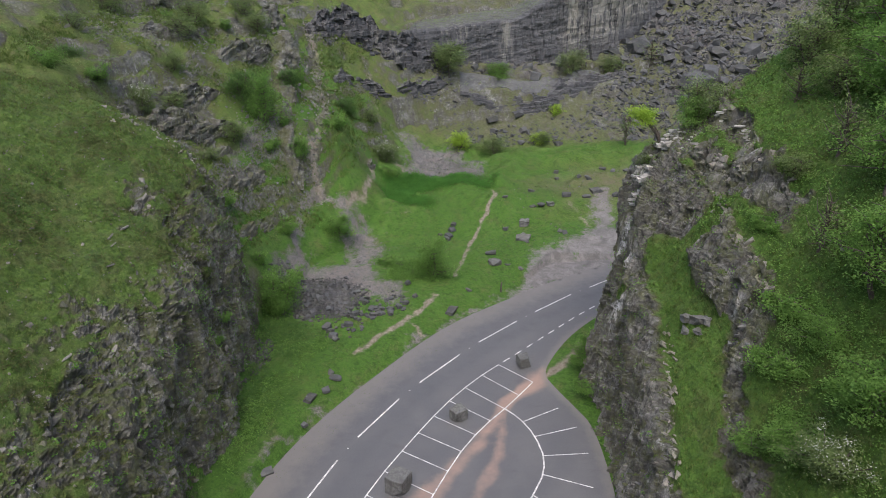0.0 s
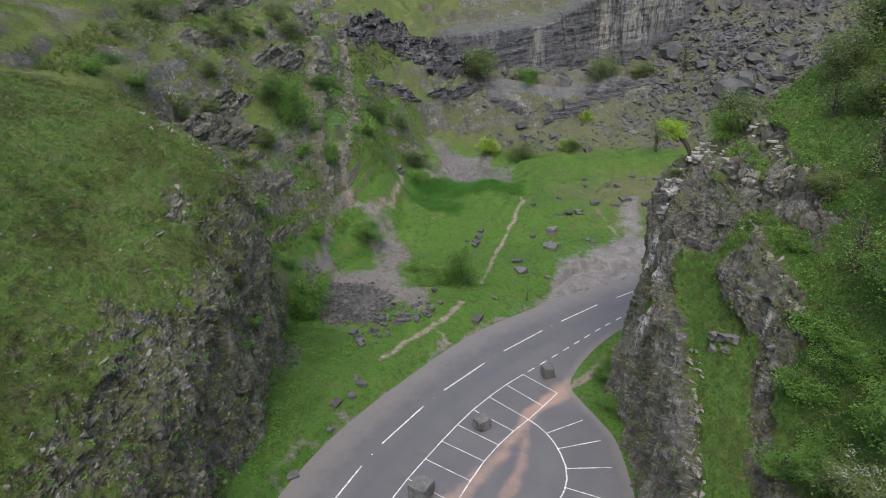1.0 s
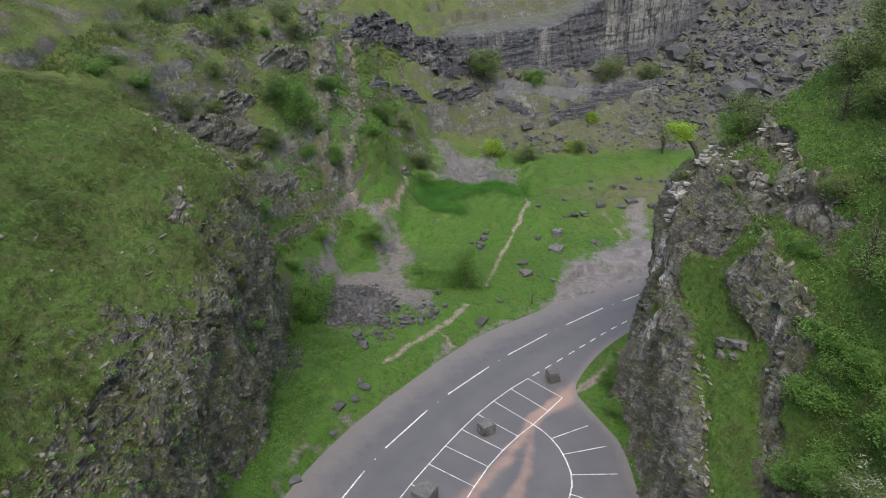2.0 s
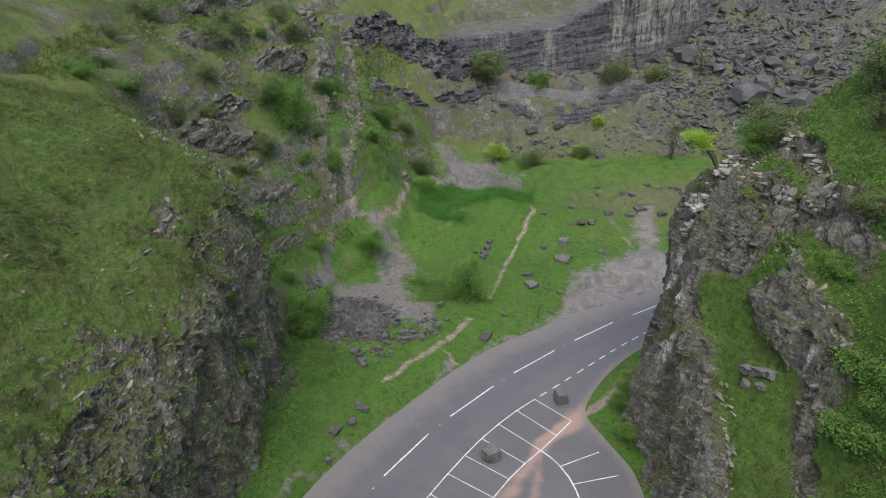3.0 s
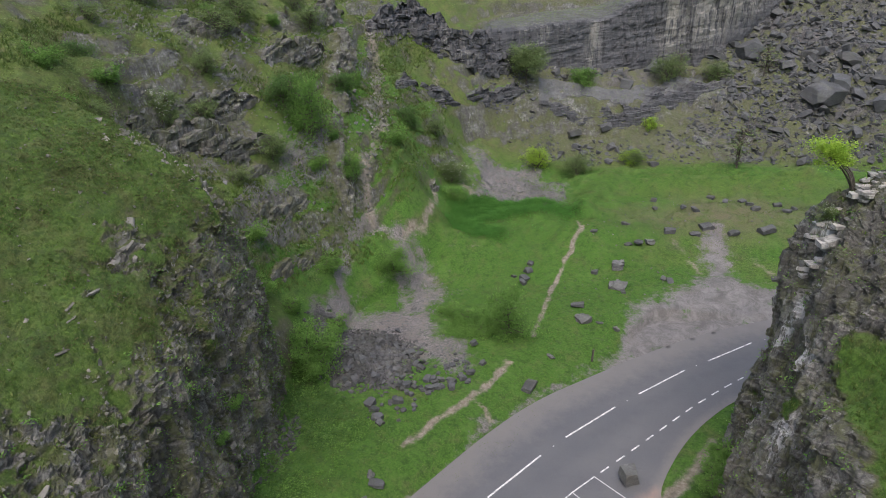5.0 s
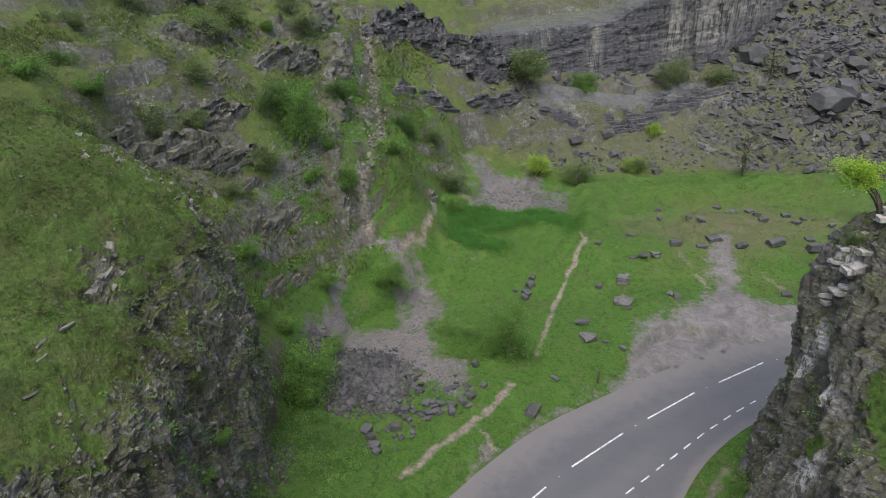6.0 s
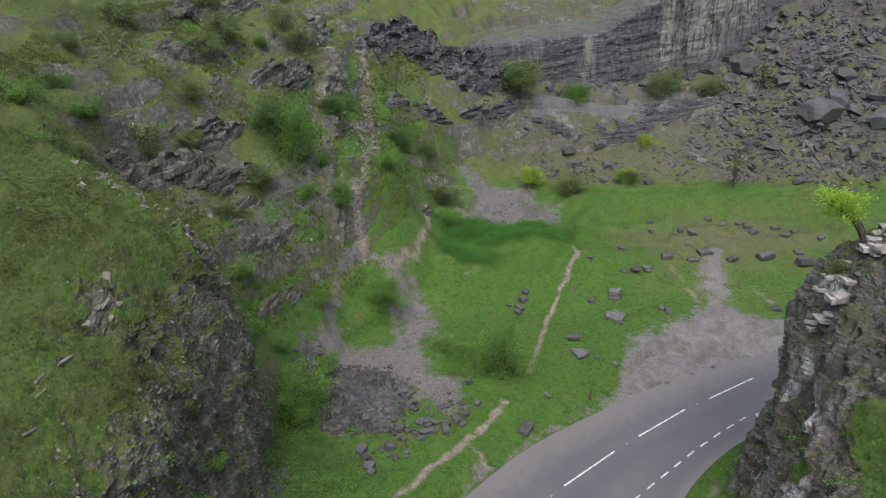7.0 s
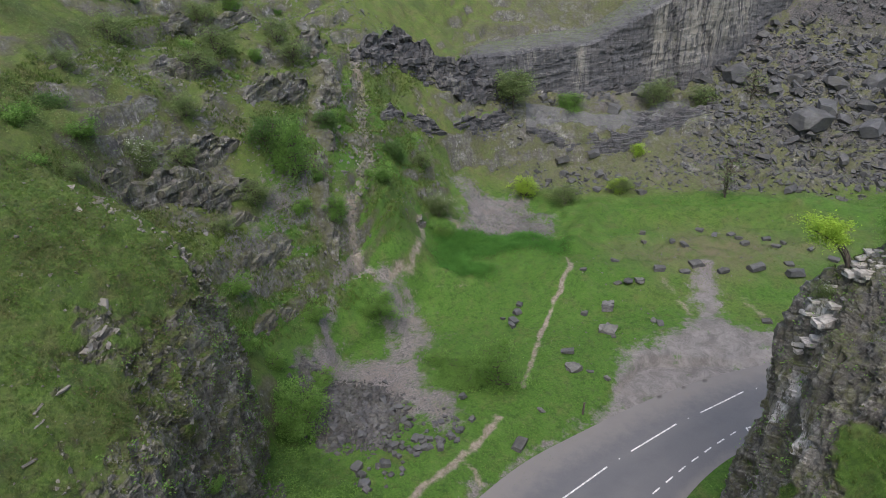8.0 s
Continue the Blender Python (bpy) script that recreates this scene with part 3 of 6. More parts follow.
def crag(name, label, u, base, stations, side, count, fine_to, seed, turfy=(), limy=(), ledges=(), faces_bare=(), lips=(), worn=(), mossy=0.68):
    """A crag whose profiles lie across x, at the places u along y. side: the way (+1, -1) in which it rises."""
    prof = crag_points(u, stations, count, fine_to)
    bx = np.interp(u, [b[0] for b in base], [b[1] for b in base])
    p = np.stack([bx[:, None] + side * prof[..., 0], np.broadcast_to(u[:, None], prof.shape[:2]), prof[..., 1]], axis=-1)
    nor = grid_normals(p)
    nor *= np.sign(nor[..., 2:3] + 1e-9)
    q = p.reshape(-1, 3)
    n1 = fbm(q * np.array([0.3, 0.3, 0.3]), seed + 40, 4).reshape(nor.shape[:2])
    n2 = fbm(q * 1.3, seed + 50, 3).reshape(nor.shape[:2])
    rock = smooth(0.22, 0.82, prof[..., 2] + (0.12 + 0.28 * smooth(0.1, 0.5, prof[..., 2])) * (n1 + 0.9 * n2))
    rock = rock * (1 - 0.9 * smooth(0.25, 0.7, spots(p, turfy)))
    # ledges of turf and bare faces, outlined as (y, z); their rims wander
    wy, wz = q[:, 1] + 0.5 * n1.ravel() + 0.25 * n2.ravel(), q[:, 2] + 0.35 * n1.ravel() - 0.25 * n2.ravel()
    push = np.zeros(rock.shape)
    for outline in faces_bare:
        a = soft_area(wy, wz, outline, 0.7).reshape(rock.shape)
        rock, push = np.maximum(rock, smooth(0.3, 0.7, a)), np.maximum(push, 0.35 * a)
    for outline in worn:
        rock = np.maximum(rock, 0.42 * soft_area(wy, wz, outline, 1.6).reshape(rock.shape) * smooth(-0.7, 0.5, n1 + 0.6 * n2))
    for outline in ledges:
        a = soft_area(wy, wz, outline, 0.7).reshape(rock.shape)
        rock, push = rock * (1 - smooth(0.3, 0.7, a)), push * (1 - a)
    # rock lips that step up across the slope, along lines in plan
    for line, rise in lips:
        d = line_distance(q[:, 0], q[:, 1] + 0.5 * n1.ravel(), line)[0].reshape(rock.shape)
        lx = np.interp(p[..., 1], *np.array(sorted((b, a) for a, b in line)).T)
        within = smooth(1.6, 0.4, np.maximum(0, d - np.abs(p[..., 0] - lx)))
        sd = (p[..., 0] - lx) * side + 0.4 * n2
        step = smooth(-1.0, 0.0, sd) * np.exp(-np.maximum(sd, 0) / 1.6) * within
        p[..., 2] += rise * step * (0.7 + 0.5 * n1)
        rock = np.maximum(rock, within * smooth(-1.5, -0.9, sd) * smooth(0.45, 0.05, sd))
    p = p + nor * push[..., None]
    turf = 1 - rock
    p[..., 2] += turf * (0.13 * fbm(q * np.array([0.8, 0.55, 1.5]), seed + 60, 3) + 0.10 * fbm(q * np.array([2.4, 1.7, 3.0]), seed + 63, 2)).reshape(rock.shape)
    streak = spots(p, limy)
    tilt = Euler((radians(6), radians(-10), radians(25))).to_matrix()
    p = rocky(p, nor, 0.14 + 1.0 * rock, tilt, seed)
    bare = grid_normals(p)
    # ledges that lie flat gather turf
    rock = np.clip(rock * (1 - 0.8 * smooth(mossy, mossy + 0.3, np.abs(bare[..., 2]))), 0, 1)
    zero = np.zeros(rock.size)
    faces = grid_faces(*rock.shape)
    if side > 0:
        faces = faces[:, ::-1]
    soft = rock.ravel()[faces[:, 0]] < 0.4
    me = mesh_of(name, p.reshape(-1, 3), faces, LAND, soft, {"rock": rock.ravel(), "gravel": zero, "trod": zero, "lush": zero + (0.40 if side < 0 else 0.75), "streak": streak.ravel()})
    return tagged(new(name, me), label, "cliff", kind="structure"), p, rock


LEFT_BASE = [(-60, -34), (-20, -29), (0, -24.5), (14, -21), (30, -17.6), (45, -18.8), (54, -19.9), (61, -21.1), (64, -22.8), (68, -27), (73, -36)]
LEFT_PROFILE_A = (0, [(-0.6, -3, 1), (0.8, 4, 1), (2.5, 9, 0.7), (6, 12, 0.3), (10, 15.5, 0.1), (17, 22, 0.1), (26, 30, 0.1), (32, 22, 0)])
LEFT_PROFILE_B = (30, [(-0.5, -2, 1), (1.0, 5, 1), (2.3, 10.3, 0.8), (5, 13, 0.42), (10, 18.0, 0.2), (16, 24, 0.05), (26, 32, 0.1), (32, 24, 0)])
LEFT_PROFILE_C = (47, [(-0.3, -2, 1), (0.7, 7.7, 1), (1.8, 14.6, 0.75), (4.2, 17.6, 0.36), (10.5, 21.3, 0.12), (15, 25, 0.05), (24, 31, 0.1), (30, 24, 0)])
LEFT_PROFILE_D = (52, [(-0.3, -2, 1), (0.6, 7.6, 1), (1.5, 14.2, 0.85), (3.4, 17.8, 0.5), (8.5, 21.8, 0.15), (13, 25, 0.1), (23, 30.5, 0.1), (29, 23, 0)])
LEFT_PROFILE_E = (57, [(-0.3, -2, 1), (-0.1, 7.8, 1), (0.5, 12.6, 1), (1.7, 16.6, 0.75), (3.2, 19.3, 0.4), (8.5, 23.2, 0.15), (22, 30, 0.1), (28, 22, 0)])
LEFT_PROFILE_F = (61.5, [(-0.3, -2, 1), (-0.2, 6, 1), (0.2, 11.2, 1), (1.5, 15.8, 0.8), (3.0, 19.4, 0.4), (7.8, 23.4, 0.1), (16.5, 27.6, 0.1), (26, 20, 0)])
LEFT_PROFILE_G = (63.5, [(-0.3, -2, 1), (0, 5.5, 1), (0.4, 10, 1), (1.6, 13.6, 0.8), (3.2, 16.6, 0.5), (8, 19.8, 0.1), (17, 23, 0.1), (26, 17, 0)])
LEFT_PROFILE_H = (66, [(-0.3, -2, 1), (0.6, 4, 1), (1.4, 8, 0.8), (3.0, 11, 0.6), (6, 13.5, 0.3), (10, 15.5, 0.2), (16, 17.5, 0.1), (22, 12, 0)])
LEFT_PROFILE_I = (73, [(0, 0, 1), (0.5, 3, 1), (1.0, 5, 0.8), (2.6, 7, 0.5), (5, 8, 0.2), (8, 9, 0.1), (12, 9, 0), (16, 5, 0)])
LEFT_PROFILES = [LEFT_PROFILE_A, LEFT_PROFILE_B, LEFT_PROFILE_C, LEFT_PROFILE_D, LEFT_PROFILE_E, LEFT_PROFILE_F, LEFT_PROFILE_G, LEFT_PROFILE_H, LEFT_PROFILE_I]
RIGHT_BASE = [(-60, -12), (-20, -4), (0, 6), (14, 11), (28, 12.6), (40, 13.3), (47, 14.0), (51, 14.7), (53, 16.0), (55, 16.8), (57, 17.2), (59, 18.4), (62, 22)]
RIGHT_PROFILE_A = (0, [(-0.5, -2, 1), (0.9, 2.5, 1), (1.8, 4.5, 0.7), (3.0, 5.5, 0.05), (5.2, 7, 0), (6.2, 7.6, 0.4), (7.6, 10, 0.1), (12.5, 18, 0), (45, 46, 0)])
RIGHT_PROFILE_B = (28, [(-0.5, -2, 1), (1.0, 3, 1), (1.9, 6.2, 0.75), (3.0, 7.2, 0.05), (5.2, 9.0, 0.0), (6.2, 9.6, 0.2), (7.6, 12.2, 0.0), (12.5, 20.5, 0), (45, 48, 0)])
RIGHT_PROFILE_C = (40, [(-0.4, -1.5, 1), (1.6, 4, 1), (2.7, 9.6, 0.85), (3.3, 11.6, 0.2), (4.9, 14.4, 0.0), (5.9, 15.4, 0.1), (7.4, 18.6, 0.0), (14.4, 26.5, 0), (45, 50, 0)])
RIGHT_PROFILE_D = (47, [(-0.3, -1.5, 1), (1.6, 5, 1), (2.3, 10.6, 0.95), (2.9, 13.4, 0.5), (4.4, 15.8, 0.2), (5.9, 18.4, 0.2), (8.3, 22.6, 0.0), (13.5, 27.3, 0), (45, 50, 0)])
RIGHT_PROFILE_E = (49.5, [(-0.3, -1.5, 1), (0.6, 6.5, 1), (1.5, 12.6, 1), (2.5, 16.2, 0.85), (4.1, 19.4, 0.7), (5.7, 21.5, 0.4), (7.8, 23.6, 0.1), (13.3, 28, 0), (45, 50, 0)])
RIGHT_PROFILE_F = (53, [(-0.3, -1.5, 1), (0.6, 8, 1), (1.3, 14.5, 1), (2.2, 20.5, 1), (3.8, 22.6, 0.85), (5.4, 23.9, 0.7), (7.6, 25.7, 0.3), (13.2, 29.4, 0), (45, 50, 0)])
RIGHT_PROFILE_G = (57, [(-0.3, -1.5, 1), (0.2, 9.7, 1), (0.35, 17, 1), (0.5, 20.5, 1), (2.6, 23, 0.8), (4.6, 24.4, 0.6), (7.0, 26, 0.4), (14, 32, 0), (45, 52, 0)])
RIGHT_PROFILE_H = (59.5, [(-0.2, -1.5, 1), (0.4, 5, 1), (0.8, 10, 1), (1.5, 14, 0.9), (3, 17.5, 0.7), (5, 20.5, 0.6), (8, 24, 0.4), (15, 31, 0.2), (45, 52, 0)])
RIGHT_PROFILE_I = (63, [(0, -1.5, 1), (0.5, 0, 1), (1, 1, 1), (1.5, 2, 1), (3, 3, 0.8), (5, 5, 0.7), (8, 7, 0.5), (15, 14, 0.3), (45, 30, 0)])
RIGHT_PROFILES = [RIGHT_PROFILE_A, RIGHT_PROFILE_B, RIGHT_PROFILE_C, RIGHT_PROFILE_D, RIGHT_PROFILE_E, RIGHT_PROFILE_F, RIGHT_PROFILE_G, RIGHT_PROFILE_H, RIGHT_PROFILE_I]
WEST_BARE = [[(44.9, 16), (47.4, 15.6), (49.8, 13.3), (46.6, 13), (46.9, 9.3), (41.8, 14.4), (43.6, 15.7)],
             [(33.2, 14.6), (39.5, 14.8), (39, 13.1), (34.5, 11.4), (27.2, 10.4), (24.5, 11.8), (27.6, 12.8)], [(61, 21), (58, 18), (55.4, 18.6), (53, 16.6), (50, 14), (52, 10), (61, 10)]]
WEST_WORN = [[(60, 21.5), (55, 19.8), (50, 18.4), (45.5, 18.4), (40, 16.8), (33, 15.8), (26, 14), (24, 11.5), (30, 11), (36, 12), (42, 13.5), (48, 14), (54, 17), (60, 19)]]
EAST_LEDGES = [[(48.8, 16.9), (47.2, 17.1), (44.8, 16.0), (42.8, 14.6), (44.5, 13.4), (47.8, 15.0)],
               [(43.1, 13.5), (40.4, 15.2), (38, 15.1), (36.4, 14.0), (33.1, 11.5), (30, 9.2), (24, 7.4), (18, 5.8), (18, 4.4), (31, 7.1), (33.7, 8.6), (37.2, 10.6), (41.5, 12.0)],
               [(50.2, 10.6), (49.2, 12.2), (48.2, 11.8), (48.6, 9.8)], [(56, 26), (51, 24.2), (50, 23), (53, 24)]]
EAST_BARE = [[(44.5, 17.6), (42.7, 18.0), (41, 19.0), (39.6, 18.9), (37.2, 18.0), (37, 17.2), (37.2, 16.2), (35.6, 16.0), (34.4, 14.0), (33, 12.4), (30.8, 11.2), (24, 8.9), (24, 8.1), (30.5, 9.3), (33.8, 11.8), (36, 14.1), (37.2, 15.5), (40, 15.7), (42.3, 16.1), (43.6, 16.6)],
             [(56, 23.6), (52.6, 22.7), (48.9, 21.7), (46.5, 20.8), (46.2, 19), (47.2, 17.4), (48.6, 17), (50, 15), (56, 15)], [(45.4, 13.3), (43.5, 13.3), (42, 12.2), (38.1, 10.8), (35.5, 9.2), (31.6, 6.8), (22, 4.8), (22, 0), (46, 0), (50, 0), (50, 14)]]
EAST_LIPS = [([(24.9, 56.4), (23.9, 54.3), (24.3, 49.3), (23.9, 46.1), (23.9, 43.4), (24.2, 40.7)], 0.9), ([(21.8, 49.7), (22.3, 47.4), (22.9, 45.4), (23.6, 44.2)], 1.1), ([(20.7, 43.0), (20.9, 41.2), (21.3, 37.7), (20.9, 35.5)], 1.0)]
left_crag, left_grid, left_rock = crag("cliff_west", "dark broken limestone cliff under a steep grassy brow", np.concatenate([np.linspace(-60, 19, 60), np.arange(19.3, 73, 0.14)]), LEFT_BASE, LEFT_PROFILES, -1, 330, 6, 100, faces_bare=WEST_BARE, worn=WEST_WORN, mossy=0.5)
right_crag, right_grid, right_rock = crag("cliff_east", "grey limestone crag with grassy ledges and a pale top", np.concatenate([np.linspace(-60, 15, 60), np.arange(15.3, 63, 0.14)]), RIGHT_BASE, RIGHT_PROFILES, 1, 300, 7, 200, [(53.0, 21.2, 0.5, 0.6)], [(50.8, 14, 0.9, 1.3), (54.6, 13, 0.5, 2.4), (53.6, 15.6, 0.5, 1.0), (48.6, 9.5, 0.7, 1.6), (55.2, 20.5, 0.7, 0.8), (54.2, 18.8, 0.5, 0.6)],
                                          EAST_LEDGES, EAST_BARE, EAST_LIPS)


# ---- quarried back wall ----
def build_back_wall():
    u = np.concatenate([np.arange(-14, 80, 0.26), np.linspace(80, 160, 60)])
    foot = np.interp(u, [-14, 0, 12, 30, 40, 48, 64, 97, 160], [131, 137.5, 143.5, 147.5, 150, 157, 168, 170, 165])
    low = np.interp(u, [-14, 0, 15, 38, 48, 64, 160], [17, 15.5, 14.5, 15.5, 22, 28, 30])
    top = low + np.interp(u, [-14, -6, 5, 16, 32, 42, 64, 160], [2.5, 8.5, 10, 11.5, 19, 22, 14, 12])
    v = np.linspace(0, 1, 96)
    out = np.interp(v, [0, 0.04, 0.66, 0.70, 1], [-0.3, 0, 1.4, 2.2, 12])
    up = np.interp(v, [0, 0.66, 0.70, 1], [0, 1, 1.02, 1.16])
    z = low[:, None] - 1.5 + (top - low + 1.5)[:, None] * up[None, :]
    y = foot[:, None] + out[None, :]
    p = np.stack([np.broadcast_to(u[:, None], y.shape), y, z], axis=-1)
    q = p.reshape(-1, 3)
    nor = grid_normals(p)
    nor *= -np.sign(nor[..., 1:2] + 1e-9)
    rock = np.broadcast_to(np.interp(v, [0, 0.67, 0.74, 1], [1, 1, 0.62, 0.55])[None, :], y.shape)
    bed = q @ np.array(Euler((radians(3), radians(10), 0)).to_matrix()).T
    d = 0.9 * fbm(q * np.array([0.12, 0.12, 0.05]), 310, 4)
    d += 0.8 * (cell_value(bed * np.array([0.16, 0.01, 0.02]), 320) - 0.5)
    d += 0.28 * (cell_value(bed * np.array([0.03, 0.01, 0.42]), 321) - 0.5) + 0.18 * (cell_value(bed * np.array([0.12, 0.01, 1.3]), 324) - 0.5)
    d += 0.45 * (cell_value(bed * np.array([0.7, 0.01, 0.14]), 322) - 0.5) + 0.3 * (cell_value(bed * np.array([1.5, 0.01, 0.6]), 323) - 0.5)
    p = p + nor * (d.reshape(rock.shape) * (0.25 + 0.75 * smooth(0.62, 0.95, rock)))[..., None]
    up_wall = smooth(0.12, 0.35, v) * smooth(0.75, 0.62, v)
    stain = (1.2 * np.exp(-((u - 38) / 8.0) ** 2) + 0.9 * np.exp(-((u - 29) / 1.6) ** 2) + 0.9 * np.exp(-((u - 14) / 1.3) ** 2) + 0.8 * np.exp(-((u - 46) / 2.2) ** 2))[:, None] * up_wall[None, :]
    zero = np.zeros(rock.size)
    me = mesh_of("quarry_wall", p.reshape(-1, 3), grid_faces(*rock.shape), WALL, False, {"rock": rock.ravel(), "stain": stain.ravel(), "lush": zero})
    return tagged(new("cliff_north", me), "dark stained quarry wall with a grassy top", "cliff", kind="structure")


build_back_wall()


# ---- road and car park ----
CENTRE = [(-16.5, 19), (-13.4, 29), (-10.6, 37), (-9.0, 40.8), (-7.5, 43.8), (-4.2, 49), (-2.3, 51.5), (1.9, 56.3), (3.9, 58.4), (8.55, 62.6), (10.9, 64.55), (15.8, 68.4), (18.4, 70.05), (23.6, 73.5), (33, 77)]


def build_asphalt():
    step = 0.4
    gx, gy = np.meshgrid(np.arange(-36, 82, step), np.arange(-70, 88, step))
    i = np.arange(gx.size).reshape(gx.shape)
    quads = np.stack([i[:-1, :-1], i[:-1, 1:], i[1:, 1:], i[1:, :-1]], axis=-1).reshape(-1, 4)
    x, y = gx.ravel().copy(), gy.ravel().copy()
    cx, cy = x[quads].mean(axis=1), y[quads].mean(axis=1)
    keep = inside(cx, cy, ASPHALT_EDGE)
    quads = quads[keep]
    used = np.unique(quads)
    x, y = x[used], y[used]
    quads = np.searchsorted(used, quads)
    d = line_distance(x, y, ASPHALT_EDGE, closed=True)[0]
    # pull the rim onto the smooth outline
    ring = np.array(ASPHALT_EDGE)
    ring = np.vstack([ring, ring[:1]])
    for k in range(len(ring) - 1):
        a, e = ring[k], ring[k + 1] - ring[k]
        s = np.clip(((x - a[0]) * e[0] + (y - a[1]) * e[1]) / (e @ e), 0, 1)
        fx, fy = a[0] + s * e[0], a[1] + s * e[1]
        near = (np.hypot(x - fx, y - fy) <= d + 1e-6) & ((d < 0.3) | ~inside(x, y, ASPHALT_EDGE))
        x, y = np.where(near, fx, x), np.where(near, fy, y)
    z = plane_z(x, y) + 0.015
    sway = 0.35 * fbm(xyz(x, y) * 0.5, 131, 3)
    d, k = line_distance(x, y, [(10.6, 52.2), (9.1, 50.9), (6.1, 48), (4.9, 45.7), (2.9, 42), (0, 38.2), (-3.5, 33), (-7, 26)])
    wash = np.clip(1.25 - (d + sway) / (1.5 - 0.7 * smooth(0.1, 0.3, k) + 0.6 * k), 0, 1) * (1 - 0.45 * k)
    d, k = line_distance(x, y, [(5.8, 46.8), (5.5, 45.5), (4.5, 40.6), (2.6, 36.3), (0.5, 31), (-2, 25)])
    wash = np.maximum(wash, np.clip(1.1 - (d + sway) / (0.7 + 0.5 * k), 0, 1) * (0.8 - 0.3 * k))
    verge = np.clip(1 - line_distance(x, y, ASPHALT_EDGE, closed=True)[0] / 1.2, 0, 1)
    verge = np.maximum(verge, np.clip(1.1 - line_distance(x, y, WEST_EDGE)[0] / 4.2, 0, 1))
    verge = np.maximum(verge, soft_area(x, y, [(6, 66), (12, 70.2), (20, 73.6), (30, 77), (45, 80), (45, 84), (6, 84)], 1.6))
    off = line_distance(x, y, CENTRE)[0]
    worn = np.exp(-((off - 1.5) / 0.9) ** 2)
    me = mesh_of("road", xyz(x, y, z), quads, ASPHALT, True, {"wash": wash, "verge": verge, "worn": worn})
    return tagged(new("road", me), "worn grey asphalt road with a car park beside it", "road", kind="structure")


road = build_asphalt()
markings = tagged(new("road_markings"), "white painted road and parking lines", "markings", kind="structure")


def stripe(points, width, name):
    """A painted line along the points."""
    pts = np.array(points, float)
    d = np.gradient(pts, axis=0)
    d /= np.linalg.norm(d, axis=1, keepdims=True)
    side = np.stack([-d[:, 1], d[:, 0]], axis=1) * width / 2
    a, b = pts + side, pts - side
    v = np.concatenate([np.stack([a, b], axis=1).reshape(-1, 2)])
    verts = xyz(v[:, 0], v[:, 1], plane_z(v[:, 0], v[:, 1]) + 0.024)
    k = np.arange(len(pts) - 1) * 2
    return part(name, mesh_of(name, verts, np.stack([k, k + 1, k + 3, k + 2], axis=1), PAINT), markings)


def along(line, start, end, n=6):
    """Points of a polyline between two lengths along it."""
    pts = np.array(line, float)
    cum = np.concatenate([[0], np.cumsum(np.hypot(*np.diff(pts, axis=0).T))])
    s = np.linspace(start, end, n)
    return np.stack([np.interp(s, cum, pts[:, 0]), np.interp(s, cum, pts[:, 1])], axis=1)


total = float(np.sum(np.hypot(*np.diff(np.array(CENTRE), axis=0).T)))
anchor = float(np.sum(np.hypot(*np.diff(np.array(CENTRE[:9]), axis=0).T)))
for k in range(-5, 4):
    s0 = anchor + 9.3 * k
    if s0 > 0 and s0 + 6.2 < total:
        stripe(along(CENTRE, s0, s0 + 6.2), 0.15, "centre_dash")
STUD = mesh_of("road_stud", np.array([(-0.07, -0.05, 0), (0.07, -0.05, 0), (0.07, 0.05, 0), (-0.07, 0.05, 0), (-0.05, -0.03, 0.03), (0.05, -0.03, 0.03), (0.05, 0.03, 0.03), (-0.05, 0.03, 0.03)]),
               np.array([(0, 1, 5, 4), (1, 2, 6, 5), (2, 3, 7, 6), (3, 0, 4, 7), (4, 5, 6, 7)]), PAINT)
for k in range(-5, 4):
    s0 = anchor + 9.3 * k - 1.55
    if 0 < s0 < total:
        q = along(CENTRE, s0, s0 + 0.1, 2)[0]
        ob = part("road_stud", STUD, markings, "small white reflecting road stud")
        ob.matrix_basis = pose(q[0], q[1], float(plane_z(q[0], q[1])) + 0.016, 0, 0, 45)
EDGE_DASHES = [(6.1, 54.35), (8.8, 56.85), (11.7, 59.6), (15.2, 62.9), (18.3, 65.5), (20.8, 67.4)]
for k in range(11):
    s0 = 0.15 + 1.87 * k
    stripe(along(EDGE_DASHES, s0, s0 + 1.0, 3), 0.13, "edge_dash")
for a, b in (((21.9, 67.9), (23.6, 68.6)), ((21.9, 67.9), (22.1, 66.4)), ((22.1, 66.4), (23.6, 68.6))):
    stripe([a, b], 0.16, "give_way_line")
BAY_FRONT = [(5.7, 54.0), (3.9, 52.3), (2.15, 50.35), (0.6, 48.4), (-0.85, 46.25), (-2.2, 44.05), (-3.5, 41.8), (-4.8, 39.5), (-6.0, 37.0), (-7.1, 34.5), (-8.1, 32)]
BAY_BACK = [(8.8, 50.8), (7.25, 48.8), (5.7, 46.9), (4.25, 45.3), (2.85, 43.5), (1.55, 41.5), (0.4, 39.25), (-0.75, 36.8), (-1.8, 34.3), (-2.8, 31.8)]
stripe(BAY_FRONT, 0.11, "bay_line")
stripe(BAY_BACK, 0.11, "bay_line")
for a, b in zip(BAY_FRONT, BAY_BACK):
    stripe([a, b], 0.085, "bay_line")
TURN_LINE = [(5.7, 46.9), (6.5, 46.0), (7.15, 45.0), (7.7, 43.8), (8.1, 42.4), (8.35, 40.8), (8.25, 39.4), (7.9, 38.2), (6.9, 36.3), (5.5, 34), (3.8, 31.5)]
stripe(TURN_LINE, 0.13, "bay_line")
